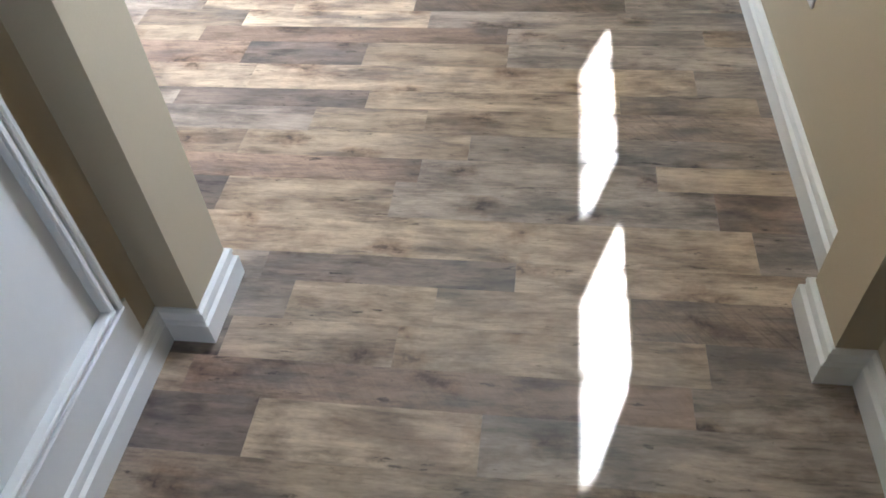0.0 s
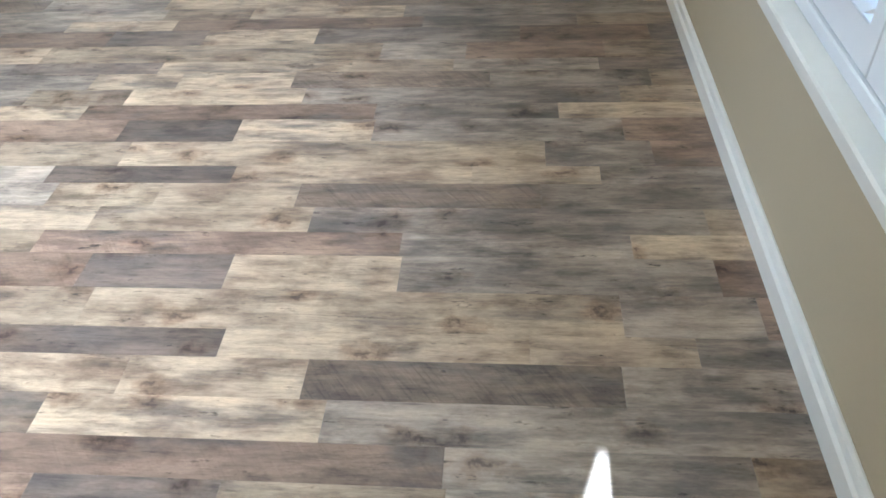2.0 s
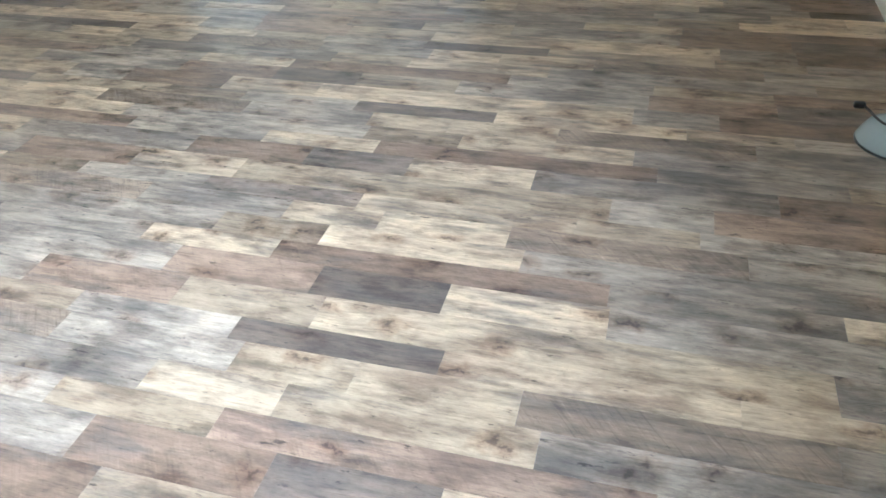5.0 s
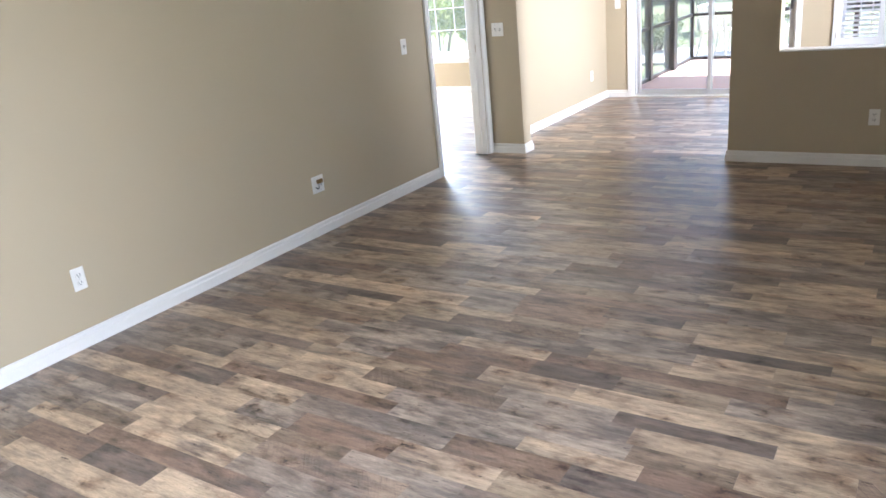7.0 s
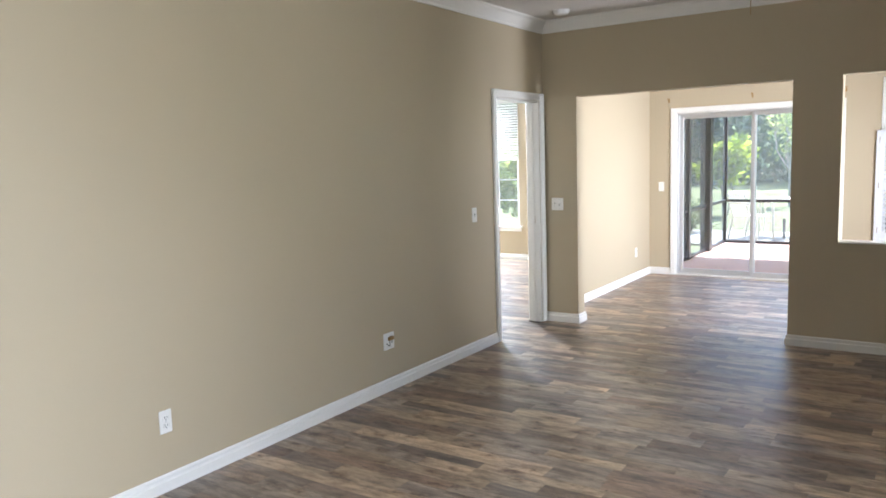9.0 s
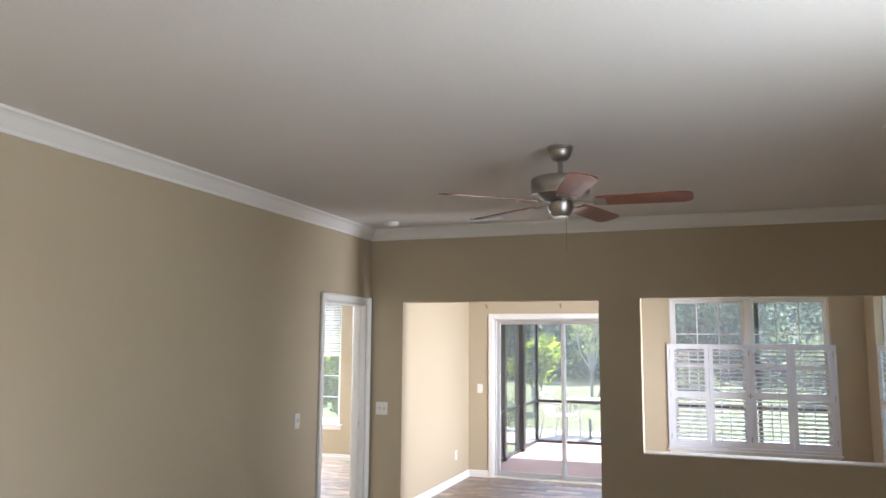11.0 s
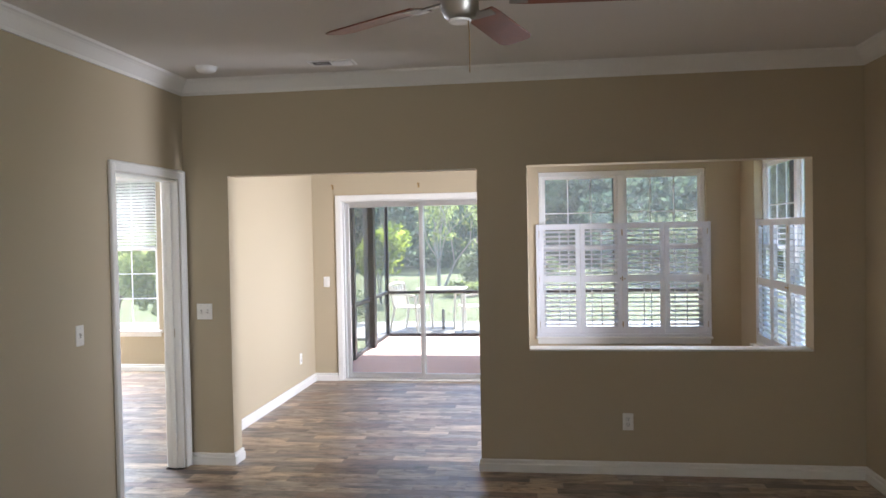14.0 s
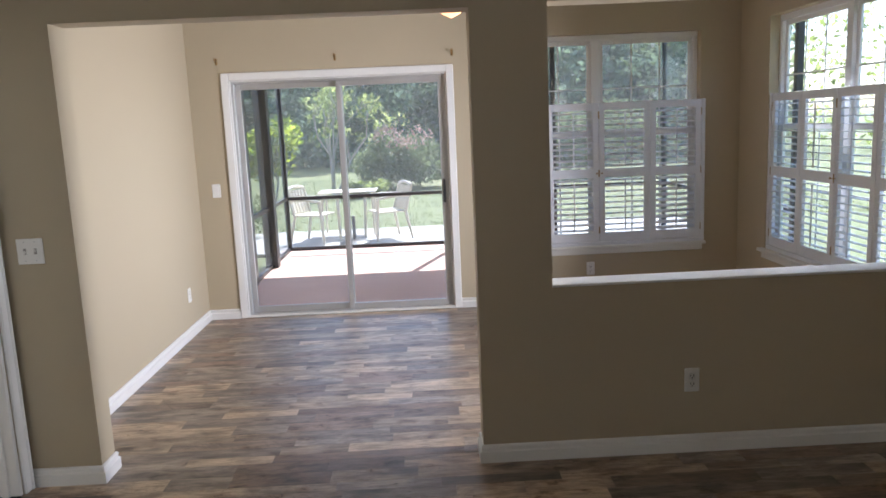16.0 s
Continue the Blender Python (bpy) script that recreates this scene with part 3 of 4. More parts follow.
def shutter(name, across, z0, z1, m, panels=4, label="", tilt=12.0):
    """Cafe-height plantation shutters: hinged panels, each with two tiers of louvres and a tilt rod."""
    top = tagged(empty(name, m), label, "shutter", group="plantation shutters")
    fr = 0.03
    part("outer_frame", boxes((0, across, -0.012, 0.022, z0, z0 + fr), (0, fr, -0.012, 0.022, z0 + fr, z1), (across - fr, across, -0.012, 0.022, z0 + fr, z1), bevel=0.003), SHUTTER, top)
    pitch = (across - 2 * fr) / panels
    st, rail, t0, t1 = 0.048, 0.075, -0.004, 0.022
    mid = z0 + fr + (z1 - z0 - fr) * 0.50
    for k in range(panels):
        a, b = fr + k * pitch + 0.0015, fr + (k + 1) * pitch - 0.0015
        low = z0 + fr + 0.002
        body = part("panel", lattice((a, a + st, b - st, b), (low, low + rail, mid - rail / 2, mid + rail / 2, z1 - 0.06, z1), t0, t1), SHUTTER, top)
        for lo, hi in ((low + rail, mid - rail / 2), (mid + rail / 2, z1 - 0.06)):
            count = round((hi - lo) / 0.049)
            step = (hi - lo) / count
            ang = radians(tilt + random.uniform(-5, 9))
            bm = bmesh.new()
            w = 0.029
            prof = [(-w, 0), (-w * 0.5, 0.0042), (w * 0.5, 0.0042), (w, 0), (w * 0.5, -0.0042), (-w * 0.5, -0.0042)]
            ends = [[bm.verts.new((x, p * math.cos(ang) - q * math.sin(ang), p * math.sin(ang) + q * math.cos(ang))) for p, q in prof] for x in (a + st + 0.001, b - st - 0.001)]
            for i in range(6):
                bm.faces.new((ends[0][i], ends[0][(i + 1) % 6], ends[1][(i + 1) % 6], ends[1][i]))
            bm.faces.new(ends[0])
            bm.faces.new(ends[1][::-1])
            first = part("louvre", bm, SHUTTER, body)
            first.location = (0, 0.009, lo + step / 2)
            for i in range(1, count):
                o = new("louvre", first.data)
                o.parent, o.location = body, (0, 0.009, lo + step * (i + 0.5))
                o.rotation_euler = (radians(random.uniform(-2, 2)), 0, 0)
            part("tilt_rod", boxes(((a + b) / 2 - 0.005, (a + b) / 2 + 0.005, -0.032, -0.022, lo + 0.02, hi - 0.02), bevel=0.002), SHUTTER, body)
        for z in (low + 0.1, mid, z1 - 0.1):
            x = a if k % 2 == 0 else b
            part("hinge", boxes((x - 0.004, x + 0.004, t0 - 0.003, t0 + 0.001, z - 0.03, z + 0.03)), BRASS, body)
        if k in (panels // 2 - 1, panels // 2):
            x = b - 0.02 if k == panels // 2 - 1 else a + 0.02
            part("knob", lathe(bmesh.new(), [(0.003, 0), (0.003, 0.008), (0.007, 0.011), (0.008, 0.016), (0.004, 0.02)], sides=12), BRASS, body).matrix_local = pose(x, t0, mid, 90, 0, 0)
    return top


M_BACK = pose(BW[0], SY, 0)
M_SIDE = pose(RX, SW[1], 0, 0, 0, -90)
M_MAIN = pose(RX, MW[1], 0, 0, 0, -90)
window("window_1", BW[1] - BW[0], BW[2], BW[3], M_BACK, label="white double-hung sunroom window with grilles facing the porch")
window("window_2", SW[1] - SW[0], SW[2], SW[3], M_SIDE, label="white double-hung sunroom window with grilles on the side wall")
# made-up window, never in view, built round the sunroom fill lamp
window("added_window", NW[1] - NW[0], NW[2], NW[3], pose(RX, NW[1], 0, 0, 0, -90), units=1, cols=2, label="added narrow white window, out of view, round the sunroom fill lamp")
window("window_3", MW[1] - MW[0], MW[2], MW[3], M_MAIN, label="white double-hung living-room window above a deep sill")
# screened only to veil the bright view; the mesh itself is added
window("window_4", BD[1] - BD[0], BD[2], BD[3], pose(BD[0], BY, 0), units=2, cols=3, rows=3, screened=True, label="white double-hung bedroom window with grilles")
shutter("plantation_shutter", BW[1] - BW[0] + 0.07, BW[2] + 0.004, 1.695, pose(BW[0] - 0.035, SY - 0.024, 0), label="white four-panel cafe shutters on the sunroom back window")
shutter("plantation_shutter", SW[1] - SW[0] - 0.01, SW[2] + 0.004, 1.70, pose(RX + 0.016, SW[1] - 0.005, 0, 0, 0, -90), label="white four-panel cafe shutters on the sunroom side window", tilt=-6)
shutter("plantation_shutter", MW[1] - MW[0] - 0.01, MW[2] + 0.004, 1.70, pose(RX + 0.016, MW[1] - 0.005, 0, 0, 0, -90), label="white cafe shutters on the living-room window", tilt=8)

# bedroom blind, drawn over the upper half of its window
blind = tagged(empty("window_blind", pose(BD[0], BY - 0.03, 0)), "white slatted blind lowered over the upper bedroom window", "blind")
wide = BD[1] - BD[0]
part("headrail", boxes((-0.02, wide + 0.02, -0.02, 0.028, BD[3] - 0.06, BD[3] + 0.01), bevel=0.003), VINYL, blind)
slat = None
for i in range(23):
    z = BD[3] - 0.085 - i * 0.0375
    if slat is None:
        slat = part("slat", boxes((0, wide, -0.022, 0.022, -0.0012, 0.0012)), VINYL, blind)
        slat.location, slat.rotation_euler = (0, 0, z), (radians(-32), 0, 0)
    else:
        o = new("slat", slat.data)
        o.parent, o.location, o.rotation_euler = blind, (0, 0, z), (radians(-32), 0, 0)
part("bottom_rail", boxes((0, wide, -0.024, 0.024, 1.485, 1.51), bevel=0.003), VINYL, blind)
for x in (0.12, wide - 0.12):
    part("ladder_cord", boxes((x - 0.002, x + 0.002, -0.026, -0.024, 1.51, BD[3] - 0.06)), VINYL, blind)

# ---- sliding door ----
door = tagged(empty("door_1", pose(SL[0], SY, 0)), "aluminium-framed two-panel glass sliding door to the porch", "door", kind="structure")
w, h = SL[1] - SL[0], SL[2]
part("door_frame", boxes((0, 0.03, 0.03, 0.13, 0, h), (w - 0.03, w, 0.03, 0.13, 0, h), (0.03, w - 0.03, 0.03, 0.13, h - 0.03, h), (0.03, w - 0.03, 0.025, 0.135, 0.0, 0.022), bevel=0.003), ALU, door)
for k, (a, b, y) in enumerate(((0.03, w / 2 + 0.025, 0.085), (w / 2 - 0.025, w - 0.03, 0.045))):
    s = 0.042
    leaf = part("sliding_panel", boxes((a, a + s, y, y + 0.03, 0.022, h - 0.03), (b - s, b, y, y + 0.03, 0.022, h - 0.03), (a + s, b - s, y, y + 0.03, 0.022, 0.075), (a + s, b - s, y, y + 0.03, h - 0.075, h - 0.03), bevel=0.003), ALU, door)
    pane = part("pane", boxes((a + s, b - s, y + 0.012, y + 0.017, 0.075, h - 0.075)), GLASS, leaf)
    pane.visible_shadow = False
    if k == 1:
        part("handle", boxes((b - 0.032, b - 0.012, y - 0.028, y - 0.016, 0.92, 1.12), (b - 0.028, b - 0.016, y - 0.016, y, 0.93, 0.95), (b - 0.028, b - 0.016, y - 0.016, y, 1.09, 1.11), bevel=0.003), DARKSLOT, leaf, "dark pull handle")
x0, x1 = SL[0], SL[1]
casing("trim_sliding_door", [(x0 - 0.06, x0 + 0.003, SY - 0.018, SY, 0, h + 0.06), (x1 - 0.003, x1 + 0.06, SY - 0.018, SY, 0, h + 0.06), (x0 + 0.003, x1 - 0.003, SY - 0.018, SY, h - 0.003, h + 0.06),
                             (x0, x0 + 0.012, SY, SY + 0.03, 0, h), (x1 - 0.012, x1, SY, SY + 0.03, 0, h), (x0 + 0.012, x1 - 0.012, SY, SY + 0.03, h - 0.012, h), (x0 - 0.01, x1 + 0.01, SY - 0.02, SY + 0.028, 0.001, 0.018)],
       "white painted casing round the sliding door")

# pass-through sill and opening returns
tagged(part("pass_through_sill", boxes((PT[0] + 0.001, PT[1] - 0.001, FY - 0.004, FB + 0.004, PT[2], PT[2] + 0.012), bevel=0.003), TRIM), "white painted sill of the pass-through", "sill", kind="structure")

# ---- hall panelling ----
pan = tagged(empty("wainscot"), "white painted hall panelling with raised picture moulding", "panelling", kind="structure")
MY, MZ = JY0 - 0.086, 0.183               # outer corner of the panel moulding
part("board", boxes((HX0, HX0 + 0.004, -2.2, MY + 0.025, 0.085, MZ), (HX0, HX0 + 0.004, -2.2, MY, MZ, 0.95)), TRIM, pan)
for inset, wide, proud in ((0.0, 0.013, 0.020), (0.013, 0.016, 0.012), (0.029, 0.013, 0.026)):
    a, b = inset, inset + wide
    x0, x1, y0, y1, z0, z1 = HX0 + 0.004, HX0 + proud, -0.6, MY, MZ, 0.89
    part("panel_moulding", boxes((x0, x1, y0 + a, y1 - a, z0 + a, z0 + b), (x0, x1, y1 - b, y1 - a, z0 + b, z1 - b), (x0, x1, y0 + a, y1 - a, z1 - b, z1 - a), (x0, x1, y0 + a, y0 + b, z0 + b, z1 - b), bevel=0.003), TRIM, pan)
part("chair_rail", boxes((HX0, HX0 + 0.03, -2.2, JY0 - 0.002, 0.95, 1.0), bevel=0.006), TRIM, pan)


# ---- switches and outlets ----
def plate(name, m, gangs, kind, label, category):
    """A wall plate. Local x along the wall, local y off the wall, local z up."""
    top = tagged(empty(name, m), label, category)
    w = 0.035 + 0.023 * (gangs - 1)
    part("plate", boxes((-w, w, 0, 0.006, -0.057, 0.057), bevel=0.003), PLATE, top)
    for g in range(gangs):
        x = (g - (gangs - 1) / 2) * 0.046
        if kind == "toggle":
            # no recess is cut: the slot's shade is in the strip's grey
            part("slot", boxes((x - 0.006, x + 0.006, 0.005, 0.0068, -0.013, 0.013)), SLOT, top, "grey strip for the shaded slot round the toggle")
            t = part("toggle", boxes((x - 0.0045, x + 0.0045, 0.0, 0.016, -0.005, 0.005), bevel=0.002), PLATE, top)
            t.matrix_local = pose(0, 0.004, 0, 28 if g % 2 == 0 else -28)
        elif kind == "rocker":
            part("rocker", boxes((x - 0.016, x + 0.016, 0.004, 0.009, -0.033, 0.033), bevel=0.002), PLATE, top)
        elif kind == "outlet":
            for z in (-0.0195, 0.0195):
                face = part("socket", boxes((x - 0.0165, x + 0.0165, 0.004, 0.008, z - 0.014, z + 0.014), bevel=0.004), PLATE, top)
                # dark strips on the face give the shade inside the contact holes
                part("slots", boxes((x - 0.0085, x - 0.0055, 0.0075, 0.0086, z - 0.003, z + 0.008), (x + 0.0055, x + 0.0085, 0.0075, 0.0086, z - 0.003, z + 0.007), (x - 0.0028, x + 0.0028, 0.0075, 0.0086, z - 0.011, z - 0.006)), DARKSLOT, face, "dark strips for the unlit contact slots")
        if kind != "outlet":
            for z in (-0.042, 0.042):
                part("screw", tube(bmesh.new(), (x, 0.005, z), (x, 0.0072, z), 0.003), ALU, top)
    if kind == "outlet":
        part("screw", tube(bmesh.new(), (0, 0.005, 0), (0, 0.0072, 0), 0.003), ALU, top)
    return top


def on_left(y, z):
    return pose(LX, y, z, 0, 0, -90)


def on_far(x, z):
    return pose(x, FY, z, 0, 0, 180)


plate("electrical_outlet", on_left(3.74, 0.342), 1, "outlet", "white duplex outlet low on the tan wall", "outlet")
plate("light_switch", on_left(6.649, 1.102), 1, "toggle", "white single toggle switch beside the bedroom door", "light switch")
plate("light_switch", on_far(-3.666, 1.10), 2, "toggle", "white double toggle switch beside the wide opening", "light switch")
plate("electrical_outlet", on_far(-0.72, 0.352), 1, "outlet", "white duplex outlet below the pass-through", "outlet")
plate("light_switch", pose(-3.658, SY, 1.105, 0, 0, 180), 1, "rocker", "white rocker switch beside the sliding door", "light switch")
plate("electrical_outlet", pose(LX - 0.01, 10.42, 0.33, 0, 0, -90), 1, "outlet", "white duplex outlet on the sunroom wall", "outlet")
plate("electrical_outlet", pose(-0.51, SY, 0.29, 0, 0, 180), 1, "outlet", "white duplex outlet below the sunroom window", "outlet")
plate("electrical_outlet", pose(RX, 1.725, 0.335, 0, 0, 90), 1, "outlet", "white duplex outlet beside the living-room window", "outlet")
tv = plate("cable_plate", on_left(5.495, 0.342), 2, "none", "white cable plate with a coaxial splitter hanging on it", "cable plate")
part("splitter", boxes((-0.028, 0.022, 0.012, 0.03, 0.008, 0.034), bevel=0.003), BRASS, tv, "small metal coaxial splitter")
part("connector", tube(tube(tube(bmesh.new(), (-0.015, 0.02, -0.012), (-0.015, 0.02, 0.01), 0.0055), (0.01, 0.02, -0.012), (0.01, 0.02, 0.01), 0.0055), (0, 0.004, 0.02), (0, 0.014, 0.02), 0.006), ALU, tv)
wire("coax_stub", [(0.01, 0.02, -0.01), (0.022, 0.024, -0.026), (0.034, 0.012, -0.012)], 0.003, BLACKPL, tv, "short black coaxial lead")

# ---- ceiling fittings ----
det = tagged(empty("smoke_detector", pose(-3.42, 7.50, CZ)), "white round smoke detector on the ceiling", "smoke detector")
part("housing", lathe(bmesh.new(), [(0.066, 0), (0.066, -0.012), (0.060, -0.026), (0.045, -0.034), (0.02, -0.036)], sides=32), VINYL, det, smooth=True)
part("base_ring", lathe(bmesh.new(), [(0.072, 0), (0.072, -0.006), (0.067, -0.007)], sides=32), PLATE, det)


def vent(m, length, depth, label):
    top = tagged(empty("ceiling_vent", m), label, "air vent")
    a, b, r = length / 2, depth / 2, 0.022
    part("frame", boxes((-a, a, -b, -b + r, -0.006, 0), (-a, a, b - r, b, -0.006, 0), (-a, -a + r, -b + r, b - r, -0.006, 0), (a - r, a, -b + r, b - r, -0.006, 0), bevel=0.002), VINYL, top)
    # thin dark sheet in place of a duct, its shade put into the colour
    part("backing", boxes((-a + r, a - r, -b + r, b - r, -0.0012, 0)), DARKSLOT, top, "dark sheet for the unlit duct behind the slats")
    part("divider", boxes((-0.004, 0.004, -b + r, b - r, -0.008, -0.0012)), VINYL, top)
    for i in range(16):
        x = -a + r + (length - 2 * r) * (i + 0.5) / 16
        s = part("slat", boxes((-0.0075, 0.0075, -b + r, b - r, -0.0006, 0.0006)), VINYL, top)
        s.matrix_local = pose(x, 0, -0.006, 0, 35 if i < 8 else -55, 0)
    return top


vent(pose(-2.59, 7.55, CZ), 0.30, 0.15, "white louvred air vent in the ceiling near the far wall")
vent(pose(0.17, 5.45, CZ), 0.36, 0.20, "white louvred air vent in the ceiling near the outer wall")

# ceiling fan
FAN = Vector((-1.535, 5.44, CZ))
fan = tagged(empty("ceiling_fan", Matrix.Translation(FAN)), "brushed-nickel ceiling fan with five cherry blades at rest", "ceiling fan")
part("canopy", lathe(bmesh.new(), [(0.068, 0), (0.068, -0.014), (0.062, -0.02), (0.062, -0.032), (0.054, -0.052), (0.040, -0.070), (0.022, -0.078)]), NICKEL, fan, smooth=True)
part("downrod", tube(bmesh.new(), (0, 0, -0.07), (0, 0, -0.16), 0.0135, sides=16), NICKEL, fan, smooth=True)
part("motor_housing", lathe(bmesh.new(), [(0.028, -0.140), (0.034, -0.156), (0.07, -0.162), (0.135, -0.168), (0.151, -0.175), (0.155, -0.186), (0.155, -0.238), (0.152, -0.243), (0.152, -0.262), (0.146, -0.268), (0.105, -0.284), (0.08, -0.292)], sides=48), NICKEL, fan, smooth=True)
part("switch_housing", lathe(bmesh.new(), [(0.055, -0.292), (0.066, -0.300), (0.066, -0.338), (0.058, -0.350), (0.056, -0.362), (0.042, -0.374)], sides=32), NICKEL, fan, smooth=True)
part("bottom_cap", lathe(bmesh.new(), [(0.040, -0.374), (0.038, -0.382), (0.015, -0.386)], sides=24), VINYL, fan, "pale round bottom cap")
wire("pull_chain", [(0.03, -0.02, -0.37), (0.034, -0.022, -0.45), (0.033, -0.022, -0.56)], 0.0018, BRASS, fan)
for k in range(5):
    ang = radians(74 + 72 * k)
    turn = pose(0, 0, -0.302, 0, 0, math.degrees(ang))
    bm = boxes((0.06, 0.20, -0.014, 0.014, -0.004, 0.003), bevel=0.002)
    box(bm, 0.17, 0.235, -0.05, 0.05, -0.004, 0.002, bevel=0.0015)
    arm = part("blade_iron", bm, NICKEL, fan)
    arm.matrix_local = turn @ pose(0, 0, 0, -7, 0, 0)
    bm = bmesh.new()
    r0, r1 = 0.185, 0.665
    outline = [(r0, -0.055), (r0 + 0.06, -0.062), (r1 - 0.05, -0.070), (r1 - 0.018, -0.060), (r1, -0.036), (r1, 0.036), (r1 - 0.018, 0.060), (r1 - 0.05, 0.070), (r0 + 0.06, 0.062), (r0, 0.055)]
    lo, hi = [bm.verts.new((x, y, 0.002)) for x, y in outline], [bm.verts.new((x, y, 0.008)) for x, y in outline]
    bm.faces.new(lo[::-1])
    bm.faces.new(hi)
    for i in range(len(lo)):
        j = (i + 1) % len(lo)
        bm.faces.new((lo[i], lo[j], hi[j], hi[i]))
    blade = part("blade", bm, CHERRY, fan, "cherry-stained wooden blade")
    blade.matrix_local = turn @ pose(0, 0, 0, -11, 0, 0)

# sunroom light: amber bowl lamp
AMBER = bpy.data.materials.new("amber_glass")
AMBER.use_nodes = True
b = AMBER.node_tree.nodes["Principled BSDF"]
b.inputs["Base Color"].default_value, b.inputs["Roughness"].default_value = (0.8, 0.45, 0.2, 1), 0.3
b.inputs["Emission Color"].default_value, b.inputs["Emission Strength"].default_value = (1.0, 0.42, 0.14, 1), 1.2
lamp = tagged(empty("pendant_lamp", pose(-1.70, 9.45, CZ)), "lit amber glass bowl lamp hanging from the sunroom ceiling", "lamp")
part("canopy", lathe(bmesh.new(), [(0.06, 0), (0.058, -0.02), (0.02, -0.03)], sides=24), NICKEL, lamp, smooth=True)
part("stem", tube(bmesh.new(), (0, 0, -0.025), (0, 0, -0.40), 0.009), NICKEL, lamp)
part("shade", lathe(bmesh.new(), [(0.02, -0.38), (0.105, -0.40), (0.11, -0.415), (0.095, -0.45), (0.06, -0.485), (0.02, -0.505), (0.008, -0.51)], sides=32), AMBER, lamp, "glowing amber glass bowl", smooth=True)

# curtain-rod brackets over the sliding door
for x in (-3.566, -2.60, -1.64):
    hook = tagged(empty("rod_bracket", pose(x, SY, 2.155)), "small brass curtain-rod bracket above the sliding door", "bracket", group="rod brackets")
    part("back_plate", boxes((-0.009, 0.009, -0.004, 0, -0.026, 0.026), bevel=0.0015), BRASS, hook)
    part("arm", boxes((-0.005, 0.005, -0.055, -0.004, 0.004, 0.012), (-0.005, 0.005, -0.055, -0.047, 0.012, 0.026), bevel=0.0015), BRASS, hook)

# grey stand by the living-room window
stand = tagged(empty("pedestal_stand", pose(0.612, 4.185, 0)), "grey plastic pedestal stand with a round base and loose black cord", "stand")
part("base", lathe(bmesh.new(), [(0.129, 0.0), (0.133, 0.012), (0.125, 0.03), (0.11, 0.055), (0.075, 0.072), (0.045, 0.08), (0.036, 0.083)], sides=48), GREYPL, stand, smooth=True)
part("rim", lathe(bmesh.new(), [(0.133, 0.0005), (0.136, 0.004), (0.133, 0.009)], sides=48), BLACKPL, stand, "black rubber rim")
part("pole", tube(bmesh.new(), (0, 0, 0.08), (0, 0, 0.75), 0.015, sides=20), GREYPL, stand, smooth=True)
part("collar", lathe(bmesh.new(), [(0.036, 0.082), (0.03, 0.10), (0.021, 0.125), (0.017, 0.13)], sides=24), GREYPL, stand, smooth=True)
wire("power_cord", [(-0.13, 0.03, 0.11), (-0.06, -0.04, 0.08), (0.0, -0.055, 0.085), (0.07, -0.02, 0.08), (0.06, 0.03, 0.10), (0.02, 0.03, 0.2), (0.01, 0.02, 0.5)], 0.0042, BLACKPL, stand, "black rubber power cord")
part("plug", boxes((-0.16, -0.125, 0.02, 0.04, 0.10, 0.122), bevel=0.005), BLACKPL, stand)
part("switch_block", boxes((0.06, 0.115, -0.125, -0.1, 0.012, 0.026), bevel=0.004), BLACKPL, stand)

# ---- outdoors ----
GZ = -0.12
bm = bmesh.new()
bmesh.ops.create_grid(bm, x_segments=8, y_segments=8, size=300, matrix=Matrix.Translation((0, 60, GZ)))
tagged(part("ground", bm, GRASS), "sunlit lawn reaching the woods", "ground", kind="structure")
PX0, PX1, PY1 = -3.77, 1.35, 14.68
tagged(part("porch_floor", boxes((PX0 - 0.1, PX1 + 0.1, SY + T, PY1 + 0.08, -0.3, -0.03), bevel=0.006), SLAB), "pink-tinted concrete porch floor", "floor", kind="structure")
tagged(part("patio", boxes((-6.2, 2.2, PY1 + 0.085, 16.9, -0.3, -0.07), bevel=0.008), PATIO), "pale concrete patio slab", "pavement", kind="structure")
# unseen roof; its edge is set to cast the shade line on the porch floor
tagged(part("porch_roof", boxes((PX0 - 0.15, PX1 + 0.15, SY + T + 0.01, 14.78, 2.76, 2.88)), SIDING), "white flat porch roof", "roof", kind="structure")
cage = tagged(empty("porch_screen"), "dark bronze screened porch enclosure", "screen enclosure", kind="structure")
post_at = [(PX0, 11.12, 0.03), (PX0, 12.45, 0.045), (PX0, 13.5, 0.075), (PX0, PY1, 0.03)] + [(x, PY1, 0.03) for x in (-1.42, -0.15, PX1)] + [(PX1, 12.6, 0.03), (PX1, 11.1, 0.03)]
for x, y, r in post_at:
    part("post", boxes((x - r, x + r, y - r, y + r, -0.03, 2.75), bevel=0.003), BRONZE, cage)
for x0, x1, y0, y1 in ((PX0 - 0.02, PX0 + 0.02, SY + T, PY1 - 0.03), (PX0 + 0.03, PX1 - 0.03, PY1 - 0.02, PY1 + 0.02), (PX1 - 0.02, PX1 + 0.02, SY + T, PY1 - 0.03)):
    for z in (-0.03, 0.655, 2.70):
        part("rail", boxes((x0, x1, y0, y1, z, z + 0.045), bevel=0.003), BRONZE, cage)
